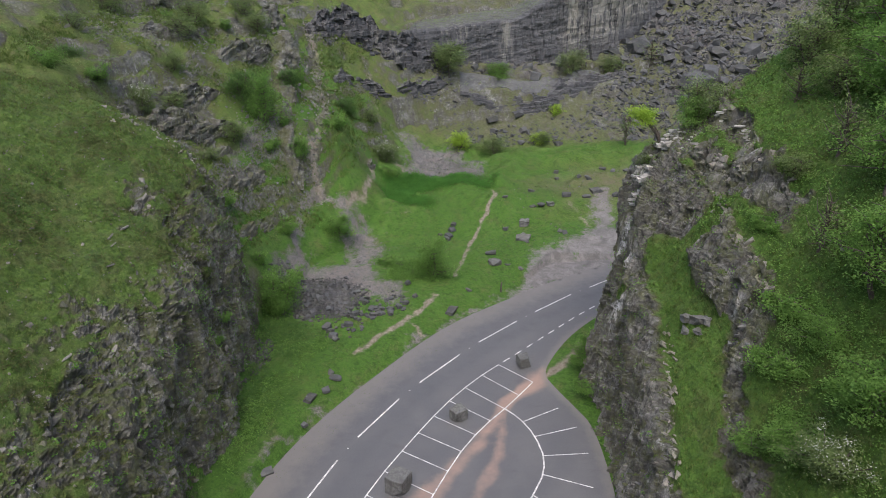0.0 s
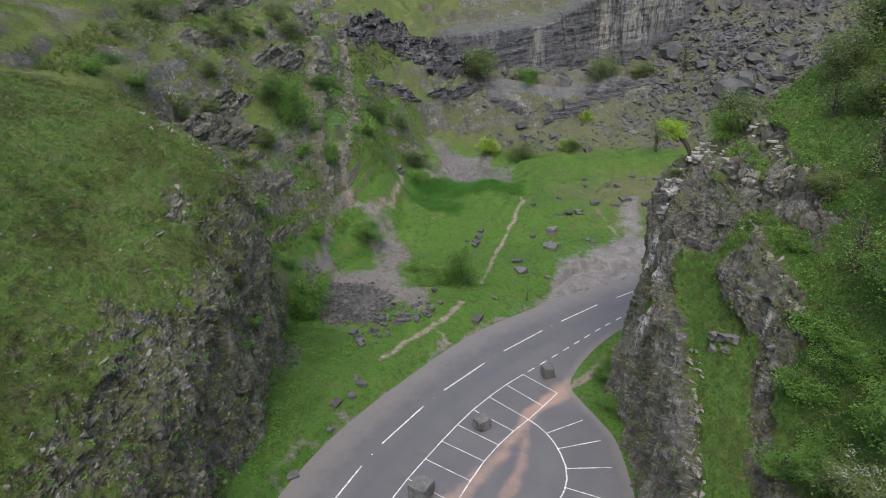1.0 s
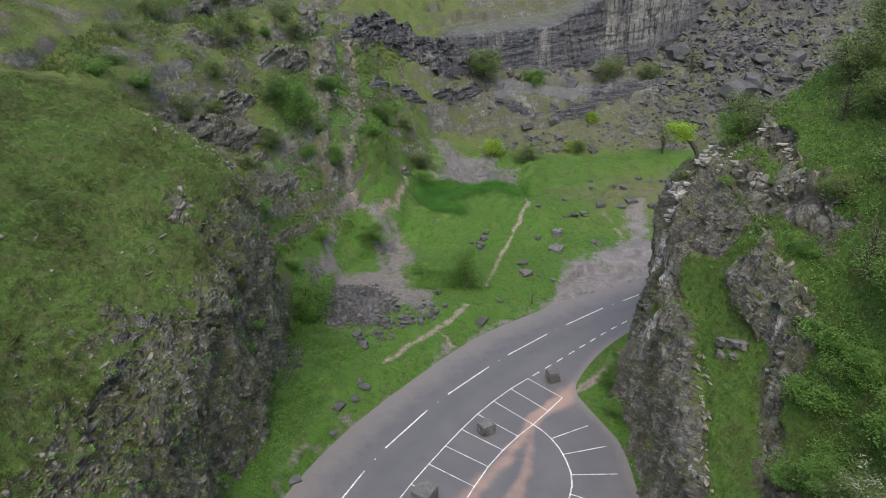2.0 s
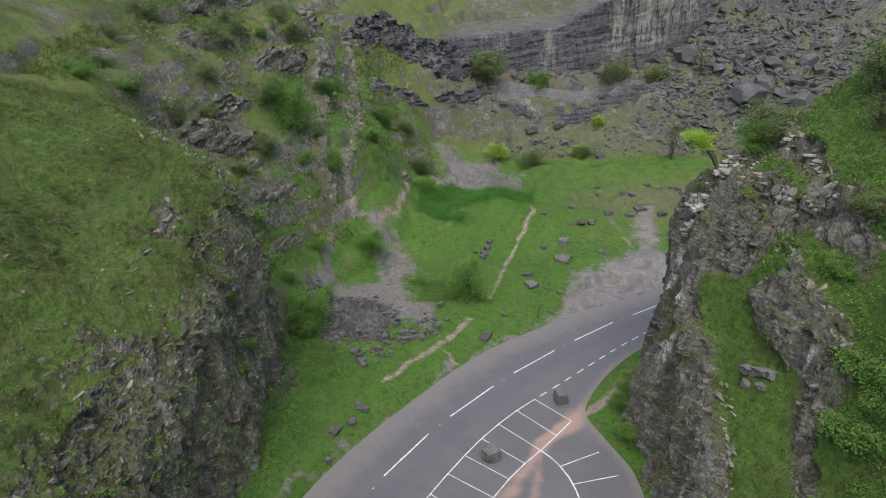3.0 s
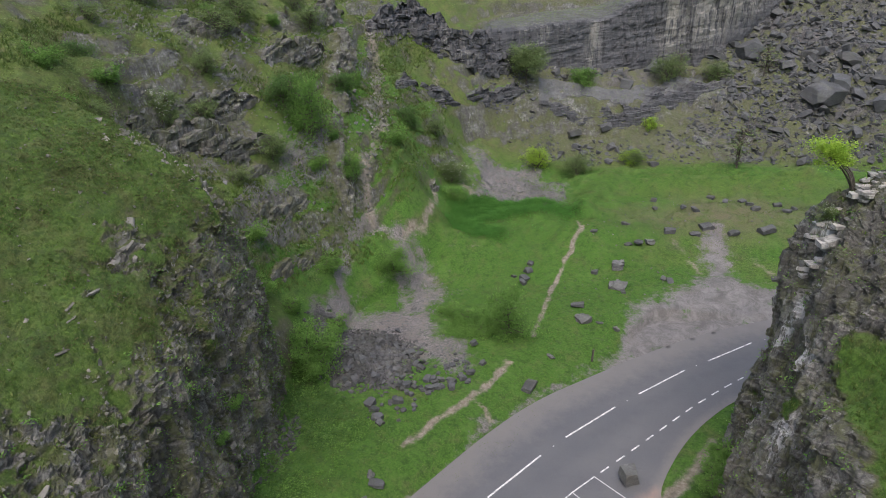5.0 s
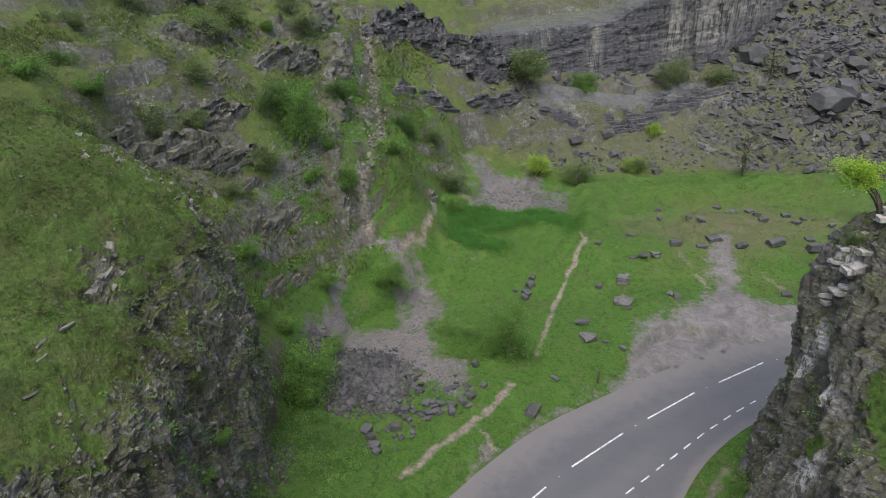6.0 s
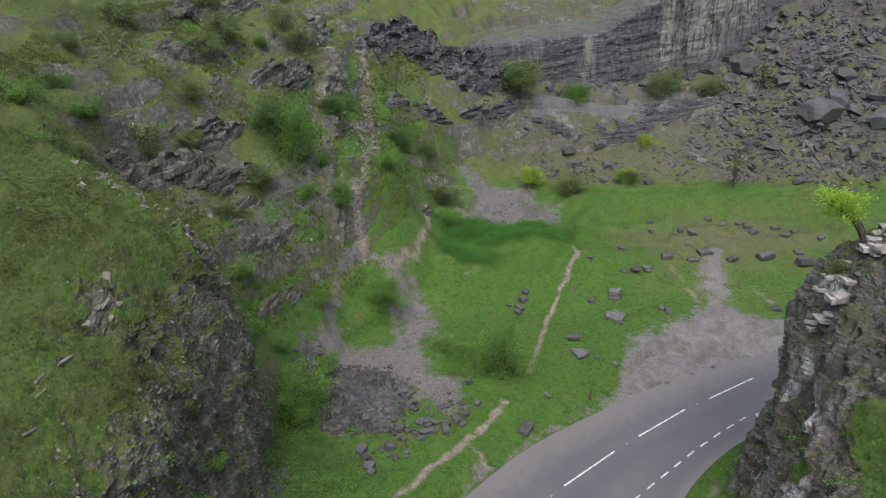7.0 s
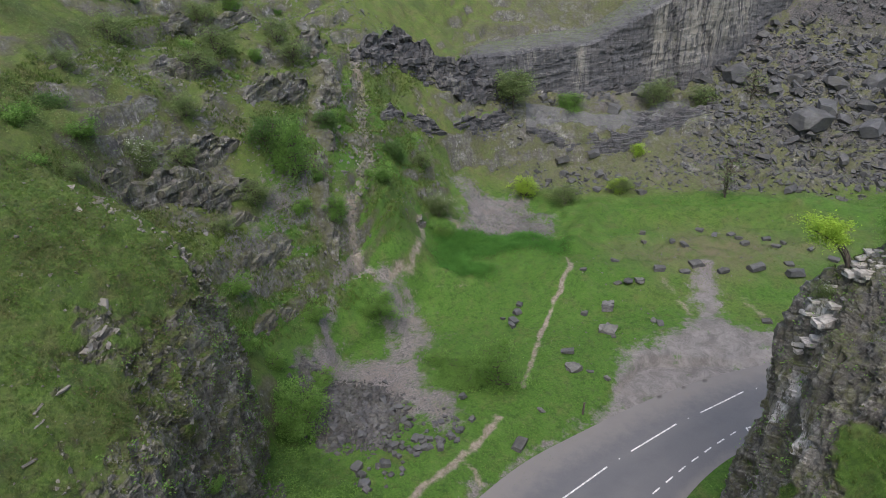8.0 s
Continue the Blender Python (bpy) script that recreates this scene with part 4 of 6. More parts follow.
for a, b in (((7.2, 45.0), (10.6, 46.7)), ((8.0, 43.0), (11.8, 44.0)), ((8.35, 40.6), (12.1, 40.7)), ((8.0, 38.5), (11.7, 36.9)), ((6.9, 36.4), (9.8, 33.8))):
    stripe([a, b], 0.10, "bay_line")


# ---- stones ----
def cut_block(name, seed, box, cuts, material, flat=0.0, rough=0.03):
    """An angular block: a box with its corners and edges split away along flat planes, edges slightly chipped."""
    rnd = random.Random(seed)
    bm = bmesh.new()
    bmesh.ops.create_cube(bm, size=1.0)
    for v in bm.verts:
        v.co = Vector([c * b * rnd.uniform(0.86, 1.0) for c, b in zip(v.co, box)])
        v.co.z += flat * v.co.x
    bmesh.ops.triangulate(bm, faces=bm.faces)
    for k in range(cuts):
        n = Vector([rnd.choice((-1, 1)) * rnd.uniform(0.25, 1.0) / b for b in box])
        if k % 3 == 2:
            n[rnd.randrange(3)] *= 0.1
        n.normalize()
        reach = max(v.co.dot(n) for v in bm.verts)
        bmesh.ops.bisect_plane(bm, geom=bm.verts[:] + bm.edges[:] + bm.faces[:], plane_co=n * reach * rnd.uniform(0.58, 0.88), plane_no=n, clear_outer=True)
        bmesh.ops.holes_fill(bm, edges=[e for e in bm.edges if e.is_boundary])
    bmesh.ops.dissolve_limit(bm, angle_limit=radians(4), verts=bm.verts, edges=bm.edges)
    bmesh.ops.bevel(bm, geom=list(bm.edges), offset=0.035 * min(box), segments=1, affect="EDGES", clamp_overlap=True)
    bmesh.ops.triangulate(bm, faces=bm.faces)
    bmesh.ops.subdivide_edges(bm, edges=[e for e in bm.edges if e.calc_length() > 0.3], cuts=1)
    bmesh.ops.triangulate(bm, faces=bm.faces)
    for v in bm.verts:
        v.co += Vector([noise.noise(v.co * 5.0 + Vector((seed, k * 9, 0))) for k in range(3)]) * rough * min(1.0, box[2] * 2)
    bmesh.ops.recalc_face_normals(bm, faces=bm.faces)
    me = bpy.data.meshes.new(name)
    bm.to_mesh(me)
    bm.free()
    me.materials.append(material)
    return me


BLOCKS = [cut_block("block", 10 + k, (1.0, 0.8 + 0.05 * k, 0.55 + 0.06 * (k % 4)), 7 + k % 3, STONE, 0.05, 0.14) for k in range(7)]
SLABS = [cut_block("slab", 40 + k, (1.0, 0.7, 0.24 + 0.03 * k), 5, SLATE, 0.1) for k in range(5)]
DARKS = [cut_block("dark_block", 60 + k, (1.0, 0.85, 0.5 + 0.08 * (k % 3)), 4 + k % 3, SLATE, 0.12) for k in range(7)]
CREAMS = [cut_block("pale_block", 80 + k, (1.0, 0.7, 0.30 + 0.06 * k), 4, CREAM) for k in range(4)]


def height_at(x, y):
    return float(ground_height(np.array([x], float), np.array([y], float))[0])


def stone(name, me, x, y, size, label, group, sink=0.12, z=None, turn=None, stretch=1.0, lean=8):
    ob = new(name, me)
    z = height_at(x, y) if z is None else z
    lift = -min(v.co.z for v in me.vertices) * size
    ob.matrix_basis = pose(x, y, z + lift * (1 - sink * 2) - 0.03, random.uniform(-lean, lean), random.uniform(-lean, lean), random.uniform(0, 360) if turn is None else turn) @ Matrix.Diagonal((size * stretch, size, size, 1))
    return tagged(ob, label, "boulder", group)


def crag_height(grid, x, y):
    i = int(np.argmin(np.abs(grid[:, 0, 1] - y)))
    j = int(np.argmin(np.abs(grid[i, :, 0] - x)))
    return float(grid[i, j, 2])


# three great blocks that close off the car park
CUBES = [cut_block("cube_block", 90 + k, (1.0, 0.92, 0.95), 4, STONE, 0.0, 0.05) for k in range(3)]
for x, y, size, turn, k in ((8.2, 53.7, 1.35, 20, 0), (1.4, 45.8, 1.35, 35, 1), (-3.5, 37.5, 1.75, 60, 2)):
    stone("boulder", CUBES[k], x, y, size, "large grey limestone block standing on the car park asphalt", "blocks on the car park", 0.04, float(plane_z(x, y)) + 0.03, turn, 1.0, 2)

# stones set about the picnic green
GREEN_STONES = [(27.9, 106.5), (23, 102.1), (24, 100.1), (31.6, 104.2), (32, 102.6), (32.1, 100.6), (35.5, 102.2), (35.7, 99.5), (37.6, 101.5), (19.7, 105.4), (19.5, 103.3), (14.3, 96.2), (29, 103.5), (40, 99), (41.5, 96)]
for k, (x, y) in enumerate(GREEN_STONES):
    stone("stone", DARKS[k % 7], x, y, random.uniform(0.65, 1.05), "dark seat-sized stone lying on the picnic green", "stones on the green", stretch=random.uniform(1.0, 1.5))
BARRIER_STONES = [(24.4, 95.1, 2.3), (22.5, 93.5, 1.5), (27.2, 93.4, 1.6), (31.3, 93.9, 2.4), (35.9, 95.4, 1.4), (35.8, 93.2, 2.6), (19.4, 93.7, 1.6), (29.7, 84.7, 1.4), (40.5, 94, 2.0)]
for k, (x, y, size) in enumerate(BARRIER_STONES):
    stone("stone", DARKS[(k + 3) % 7], x, y, size * 0.62, "long dark stone laid along the edge of the green", "stones along the green's edge", turn=random.uniform(-20, 20), stretch=1.4)
BANK_STONES = [(15.2, 91.4, 1.9), (16.6, 91.6, 1.5), (13.9, 91.2, 1.2), (12.1, 86.9, 1.5), (9.3, 86.1, 1.3), (11.4, 82.4, 2.2), (17.6, 83.9, 1.3), (17.0, 84.6, 0.9), (6.5, 78.1, 1.6), (6.8, 75.1, 1.7), (8.5, 74.8, 0.8), (10.2, 74, 0.8), (1.0, 64.5, 1.9),
               (12.4, 87.4, 1.0), (11.9, 81.3, 0.9), (3.2, 68.9, 0.8), (9.6, 92.6, 1.2)]
for k, (x, y, size) in enumerate(BANK_STONES):
    pale = k in (3, 5)
    stone("boulder", (BLOCKS if pale or k % 2 else SLABS)[k % 5], x, y, size * 0.82, "weathered pale grey boulder in the short grass" if pale else "weathered grey boulder lying in the short grass", "boulders on the bank", stretch=random.uniform(1.0, 1.35))
HOLLOW_STONES = [(0.9, 84.4, 1.5), (1.3, 85.9, 1.4), (0.6, 83.4, 1.2), (1.6, 87.2, 1.1), (-0.4, 84.9, 0.8), (-5.1, 64.2, 1.0), (-4.4, 65.2, 1.1), (-6.2, 66, 0.8), (-3.4, 66.6, 0.9), (-7.1, 63.7, 0.9)]
for k, (x, y, size) in enumerate(HOLLOW_STONES):
    stone("boulder", DARKS[k % 7], x, y, size * 0.75, "dark wet boulder in a tumbled heap on grass", "boulders in the hollow")
VERGE_STONES = [(-10.6, 51.4, 1.3), (-11.3, 49.6, 1.1), (-12.5, 48.1, 1.3), (-14.6, 39.8, 1.1), (-12.6, 45.2, 0.8), (-11.2, 52.0, 0.7)]
for k, (x, y, size) in enumerate(VERGE_STONES):
    stone("boulder", (SLABS + BLOCKS)[k % 6], x, y, size, "grey stone half sunk in the roadside verge", "stones on the verge")
rnd = random.Random(5)
for k in range(84):
    x, y = rnd.uniform(-13.0, -4.4), 0
    y = 59.5 + (x + 13) * 0.75 + rnd.gauss(0, 1.6)
    stone("stone", DARKS[k % 7], x, y, rnd.choice((0.25, 0.35, 0.45, 0.6, 0.8)) * rnd.uniform(0.8, 1.2), "dark stone scattered on grass below the scree", "stones below the scree")

# pale slabs that lie bare in the turf brow
LONGS = [cut_block("long_slab", 95 + k, (1.0, 0.26, 0.14), 10, SHARD, 0.05, 0.16) for k in range(4)]
rnd = random.Random(4)


def turf_slab(x, y, ahead, size, wide, k):
    """A slab that lies along the fall of the brow, from (x, y) towards the place ahead."""
    a = Vector((x, y, crag_height(left_grid, x, y)))
    b = Vector((*ahead, crag_height(left_grid, *ahead)))
    along_it = (b - a).normalized()
    across = along_it.cross(Vector((0.55, 0, 0.83))).normalized()
    up = across.cross(along_it) * (1 if across.cross(along_it).z > 0 else -1)
    m = Matrix((along_it, up.cross(along_it), up)).transposed().to_4x4()
    ob = new("rock_slab", LONGS[k % 4])
    ob.matrix_basis = Matrix.Translation((a + b) / 2 + up * 0.05) @ m @ Matrix.Rotation(rnd.gauss(0.25, 0.15), 4, "X") @ Matrix.Diagonal((size, size * wide, size, 1))
    return tagged(ob, "pale limestone slab lying bare in the grassy brow", "rock", "slabs in the turf")


for k, (a, b, size, wide) in enumerate((((-26.3, 53.0), (-26.0, 49.0), 4.3, 0.75), ((-25.6, 51.6), (-25.7, 49.9), 1.7, 0.9), ((-25.3, 51.0), (-25.5, 50.0), 0.9, 0.9), ((-22.9, 31.7), (-23.4, 29.9), 2.3, 1.2), ((-22.0, 36.6), (-22.3, 34.4), 1.5, 0.8), ((-22.2, 38.2), (-22.3, 37.2), 0.8, 0.9),
                                        ((-25.0, 46.6), (-25.3, 45.2), 1.0, 0.9), ((-25.5, 45.0), (-25.6, 43.9), 0.8, 0.8), ((-24.9, 44.2), (-25.2, 43.2), 0.7, 0.8), ((-24.4, 42.4), (-24.7, 41.4), 0.9, 0.8), ((-23.4, 33.6), (-23.8, 32.6), 0.8, 1.0))):
    turf_slab(*a, b, size, wide, k)

# fallen quarry blocks
BIG_BLOCKS = [(52.6, 133.2, 5.4, 5, 30), (56.5, 137, 3.8, 2, 80), (43.5, 147.5, 4.6, 1, 20), (54.5, 146, 3.2, 3, 50), (60, 143, 3.4, 4, 10), (26, 145.5, 3.2, 0, 40), (20, 139, 2.6, 2, 75), (10, 129.5, 2.4, 6, 20), (15.6, 130, 2.0, 1, 0), (64, 138, 3.4, 0, 60), (67, 143, 3.6, 5, 15), (49, 142, 2.8, 3, 0), (62, 131, 3.5, 2, 45)]
for x, y, size, k, turn in BIG_BLOCKS:
    stone("quarry_block", DARKS[k], x, y, size, "huge dark angular block fallen from the quarry wall", "fallen quarry blocks", 0.15, turn=turn, lean=22)
rnd = random.Random(8)
made = 0
while made < 280:
    x = rnd.uniform(36, 86)
    y = rnd.uniform(120, 162)
    if rnd.random() > math.exp(-((x - 56) / 15) ** 2 - ((y - 144 - 0.1 * (x - 56)) / 11) ** 2) + 0.04:
        continue
    stone("quarry_block", (DARKS + SLABS)[rnd.randrange(12)], x, y, rnd.choice((0.5, 0.7, 0.9, 1.1, 1.4, 2.0)) * rnd.uniform(0.8, 1.2), "dark angular block fallen from the quarry wall", "fallen quarry blocks", 0.1, lean=35, stretch=rnd.uniform(1, 1.5))
    made += 1
LEDGE_TOP = [(2.5, 128), (12, 127.5), (20, 129.5), (30, 134), (37, 139), (36, 144), (20, 141), (3, 138.5)]
for k in range(95):
    x, y = rnd.uniform(4, 44), rnd.uniform(121, 146)
    if inside(np.array([x]), np.array([y]), LEDGE_TOP)[0]:
        continue
    stone("quarry_block", (DARKS + SLABS)[rnd.randrange(12)], x, y, rnd.choice((0.5, 0.7, 0.9, 1.4)), "dark stone strewn over the old quarry slope", "stones on the quarry slope", 0.15, lean=20)

# pale broken crest at the tip of the east crag: tight clusters of blocks that share one dip
rnd = random.Random(12)
for cx, cy, wide, deep, count, big in ((18.5, 55.8, 0.6, 0.35, 10, 1.0), (18.8, 54.6, 0.5, 0.45, 15, 1.35), (20.6, 55.6, 0.8, 0.9, 24, 1.1), (21.7, 54.2, 0.5, 0.9, 8, 0.7), (24.0, 53.6, 0.4, 0.9, 7, 0.5), (24.4, 50.2, 0.4, 1.2, 7, 0.5)):
    for k in range(count):
        x, y = cx + rnd.uniform(-wide, wide), cy + rnd.uniform(-deep, deep)
        size = big * (rnd.uniform(0.9, 1.3) if k < 4 else rnd.uniform(0.35, 0.7))
        ob = new("crest_stone", (CREAMS + BLOCKS[:1])[k % 5])
        ob.matrix_basis = pose(x, y, crag_height(right_grid, x, y) - 0.10 * size, rnd.uniform(-5, 5) - 6, rnd.uniform(-6, 6), rnd.uniform(-14, 14)) @ Matrix.Diagonal((size * 1.25, size, size * 0.7, 1))
        tagged(ob, "pale cream limestone block on the crag top", "rock", "pale crest stones")

for k, (x, y, size) in enumerate(((18.0, 39.9, 1.1), (18.5, 39.2, 1.2), (18.9, 38.7, 0.9), (17.7, 39.3, 0.7), (18.3, 38.5, 0.8))):
    stone("boulder", BLOCKS[k], x, y, size, "grey rock breaking the turf of the crag ledge", "rocks on the ledge", 0.25, crag_height(right_grid, x, y) - 0.3 * size)

# ---- rubble, too fine to count ----
def rough_stone(seed):
    """A small stone of few faces, for rubble."""
    rs = np.random.RandomState(seed)
    bm = bmesh.new()
    for v in rs.uniform(-1, 1, (9, 3)):
        bm.verts.new(v / np.max(np.abs(v)) * np.array([0.5, 0.42, 0.34]))
    bmesh.ops.convex_hull(bm, input=bm.verts)
    bmesh.ops.delete(bm, geom=[v for v in bm.verts if not v.link_faces], context="VERTS")
    bm.verts.index_update()
    out = np.array([v.co for v in bm.verts]), np.array([[v.index for v in f.verts] for f in bm.faces])
    bm.free()
    return out


CHIPS = [rough_stone(k) for k in range(8)]


def strewn(name, label, places, sizes, material, seed, group_kind="rubble"):
    """Many small stones in one mesh at the places (n, 3)."""
    rs = np.random.RandomState(seed)
    vs, fs, base = [], [], 0
    for q, s in zip(places, sizes):
        v, f = CHIPS[rs.randint(8)]
        r = np.array(Euler((rs.uniform(-0.6, 0.6), rs.uniform(-0.6, 0.6), rs.uniform(0, 6.28))).to_matrix())
        vs.append((v * s) @ r.T + q)
        fs.append(f + base)
        base += len(v)
    me = mesh_of(name, np.concatenate(vs), np.concatenate(fs), material)
    return tagged(new(name, me), label, group_kind, kind="stuff")


def scatter_in(outline, count, seed, clump=0.0):
    rs = np.random.RandomState(seed)
    pts = np.array(outline)
    lo, hi = pts.min(axis=0), pts.max(axis=0)
    xs, ys = [], []
    while sum(len(a) for a in xs) < count:
        x, y = rs.uniform(lo[0], hi[0], 4000), rs.uniform(lo[1], hi[1], 4000)
        ok = inside(x, y, outline)
        if clump:
            ok &= fbm(xyz(x, y) * 0.25, seed, 3) > clump * rs.uniform(-1, 1, 4000)
        xs.append(x[ok])
        ys.append(y[ok])
    x, y = np.concatenate(xs)[:count], np.concatenate(ys)[:count]
    return xyz(x, y, ground_height(x, y))


def sizes_of(n, seed, mean, most):
    return np.minimum(mean * np.exp(np.random.RandomState(seed).normal(0, 0.55, n)), most)


def spilled(outline, count, seed, spread):
    """Places in an outline whose edge is blurred by stones that rolled out."""
    p = scatter_in(outline, count, seed)
    p[:, :2] += np.random.RandomState(seed).normal(0, spread, (count, 2))
    return xyz(p[:, 0], p[:, 1], ground_height(p[:, 0], p[:, 1]) + 0.03)


p = spilled(HEAP, 380, 14, 0.9)
strewn("scree_heap", "larger dark broken stones lying on the scree heap", p, sizes_of(len(p), 14, 0.46, 1.1), SLATE, 14)
p = spilled(HEAP, 200, 15, 0.9)
strewn("scree_heap", "scattered pale grey stones on the scree heap", p, sizes_of(len(p), 15, 0.17, 0.42), STONE, 15)
p = spilled(HEAP, 3400, 1, 0.8)
strewn("scree_heap", "heap of dark grey broken stones at the slope foot", p, sizes_of(len(p), 1, 0.25, 0.6), SCREE_STONE, 1)
p = scatter_in([(-20.8, 50.5), (-18.9, 50.5), (-17.6, 54.5), (-18.6, 58.5), (-20.8, 58)], 240, 16)
strewn("fallen_stones", "dark stones fallen to the cliff foot", p, sizes_of(len(p), 16, 0.28, 0.8), SCREE_STONE, 16)
p = scatter_in(SCREE_FLOOR, 3200, 2)
strewn("scree", "loose grey gravel and small stones", p, sizes_of(len(p), 2, 0.11, 0.3), STONE, 2)
p = scatter_in(SCREE_BACK, 3000, 3)
strewn("scree", "fan of small grey scree stones on turf", p, sizes_of(len(p), 3, 0.17, 0.45), STONE, 3)
p = np.concatenate([scatter_in(SCREE_GULLY, 1900, 4), scatter_in(SCREE_CHUTE, 700, 34)])
strewn("scree", "steep chute of dark scree stones", p, sizes_of(len(p), 4, 0.14, 0.4), STONE, 4)
p = scatter_in([(36, 122), (88, 116), (90, 145), (75, 164), (44, 160), (38, 150)], 6000, 5)
strewn("quarry_rubble", "field of dark broken quarry rubble", p, sizes_of(len(p), 5, 0.58, 1.7), SLATE, 5)
p = scatter_in([(-6, 126), (4, 121.5), (38, 121.5), (40, 148), (10, 146), (-4, 138)], 2200, 6, 0.7)
p = p[~inside(p[:, 0], p[:, 1], LEDGE_TOP)]
strewn("quarry_rubble", "thin scatter of dark stones over a quarry slope", p, sizes_of(len(p), 6, 0.42, 1.2), SLATE, 6)
p = scatter_in([(-38, 72), (-24, 70), (-15, 92), (-9, 112), (-14, 127), (-28, 136), (-48, 120), (-50, 95)], 4600, 7, 0.7)
strewn("hillside_stones", "pale stones showing through the rough hillside grass", p, sizes_of(len(p), 7, 0.20, 0.9), STONE, 7)
p = scatter_in([(5, 72), (14, 80), (24, 92), (40, 92), (40, 108), (14, 108), (2, 80)], 260, 9)
strewn("loose_stones", "small loose stones on the green", p, sizes_of(len(p), 9, 0.14, 0.3), STONE, 9)


def grid_sample(grid, weight, count, seed):
    """Random places on a crag, by weight of its points."""
    rs = np.random.RandomState(seed)
    area = np.linalg.norm(np.cross(np.gradient(grid, axis=0), np.gradient(grid, axis=1)), axis=2)
    w = (area * weight).ravel()
    pick = rs.choice(w.size, count, p=w / w.sum())
    jitter = rs.uniform(-0.07, 0.07, (count, 3))
    return grid.reshape(-1, 3)[pick] + jitter * np.array([1, 1, 0.3])


def shown(grid, lo, hi, top):
    return ((grid[..., 1] > lo) & (grid[..., 1] < hi) & (grid[..., 2] < top) & (grid[..., 2] > -0.5)).astype(float)


def fins(name, label, places, sizes, strike, dip, material, seed, spread=0.22, rise=0.25, bare=0.8, tall=1.5):
    """Thin upright plates of rock in one mesh that share a strike (degrees from x) and a dip, broken to uneven lengths."""
    rs = np.random.RandomState(seed)
    vs, fs, base = [], [], 0
    for q, size in zip(places, sizes):
        v, f = CHIPS[rs.randint(8)]
        shape = np.array([rs.uniform(0.7, 1.4) * (2 - tall), rs.uniform(0.22, 0.5), rs.uniform(0.7, 1.4) * tall]) * size
        r = np.array((Euler((0, 0, radians(strike) + rs.normal(0, spread))).to_matrix() @ Euler((radians(dip) + rs.normal(0, spread), rs.normal(0, spread) + rise, 0)).to_matrix()))
        vs.append((v * shape) @ r.T + q)
        fs.append(f + base)
        base += len(v)
    return tagged(new(name, mesh_of(name, np.concatenate(vs), np.concatenate(fs), material, False, {"rock": np.full(base, bare)})), label, "rock", kind="stuff")


patch = smooth(-0.05, 0.5, fbm(left_grid.reshape(-1, 3) * np.array([0.55, 0.22, 0.4]), 171, 3)).reshape(left_rock.shape)
w = shown(left_grid, 18, 66, 24) * smooth(0.15, 0.5, left_rock) * smooth(1.0, 0.7, left_rock) * (0.05 + patch)
p = grid_sample(left_grid, w, 1500, 181) - np.array([0, 0, 0.05])
fins("rock_shards", "pale splintered limestone beds breaking the cliff brow turf", p, sizes_of(len(p), 181, 0.19, 0.75), 76, 18, SHARD, 181)
w = shown(left_grid, 18, 66, 19) * smooth(0.5, 0.9, left_rock)
p = grid_sample(left_grid, w, 1500, 182)
fins("rock_shards", "dark splintered beds standing out of the cliff face", p, sizes_of(len(p), 182, 0.28, 1.0), 76, 14, LAND, 182)
w = shown(right_grid, 18, 60, 26) * smooth(0.4, 0.85, right_rock)
p = grid_sample(right_grid, w, 1100, 183)
fins("rock_shards", "grey splintered beds standing out of the crag", p, sizes_of(len(p), 183, 0.25, 0.9), 100, -14, LAND, 183)
for k, (line, rise) in enumerate(EAST_LIPS + [([(20.4, 53.8), (21.4, 50.6), (21.6, 46.7), (21.1, 43.5)], 1), ([(17.0, 41.0), (16.6, 39.3), (16.2, 36.8), (15.6, 34), (15.0, 31)], 1)]):
    c = np.unique(np.round(along(line, 0, float(np.sum(np.hypot(*np.diff(np.array(line), axis=0).T))), 60) + np.random.RandomState(k).normal(0, 0.16, (60, 2)), 3), axis=0)
    p = np.array([(a, b, crag_height(right_grid, a, b)) for a, b in c])
    strewn("ledge_stones", "pale stones along a broken turf edge", p, sizes_of(len(p), 190 + k, 0.30, 0.8), PATHSTONE, 190 + k)
w = shown(left_grid, 20, 66, 26) * (0.02 + smooth(0.1, 0.4, left_rock) * smooth(0.95, 0.6, left_rock))
p = grid_sample(left_grid, w, 2600, 11)
strewn("ledge_stones", "pale broken stones on the grassy cliff brow", p, sizes_of(len(p), 11, 0.16, 0.55), SHARD, 11)
w = shown(right_grid, 18, 60, 27) * (0.02 + smooth(0.1, 0.4, right_rock))
p = grid_sample(right_grid, w, 500, 12)
strewn("ledge_stones", "grey broken stones on the crag ledges", p, sizes_of(len(p), 12, 0.18, 0.6), STONE, 12)


w = shown(left_grid, 20, 62, 27) * smooth(0.6, 0.3, left_rock)
p = grid_sample(left_grid, w, 1100, 13)
strewn("turf_stones", "tiny pale stones showing through the brow turf", p + np.array([0, 0, 0.05]), sizes_of(len(p), 13, 0.10, 0.3), SHARD, 13)
rs = np.random.RandomState(19)
x, y = rs.uniform(-31, -22.4, 150), rs.normal(60.8, 0.7, 150)
p = np.array([(a, b, crag_height(left_grid, a, b)) for a, b in zip(x, y)])
strewn("ledge_stones", "pale stones along the grassy rim of the cliff", p, sizes_of(len(p), 19, 0.24, 0.7), PATHSTONE, 19)


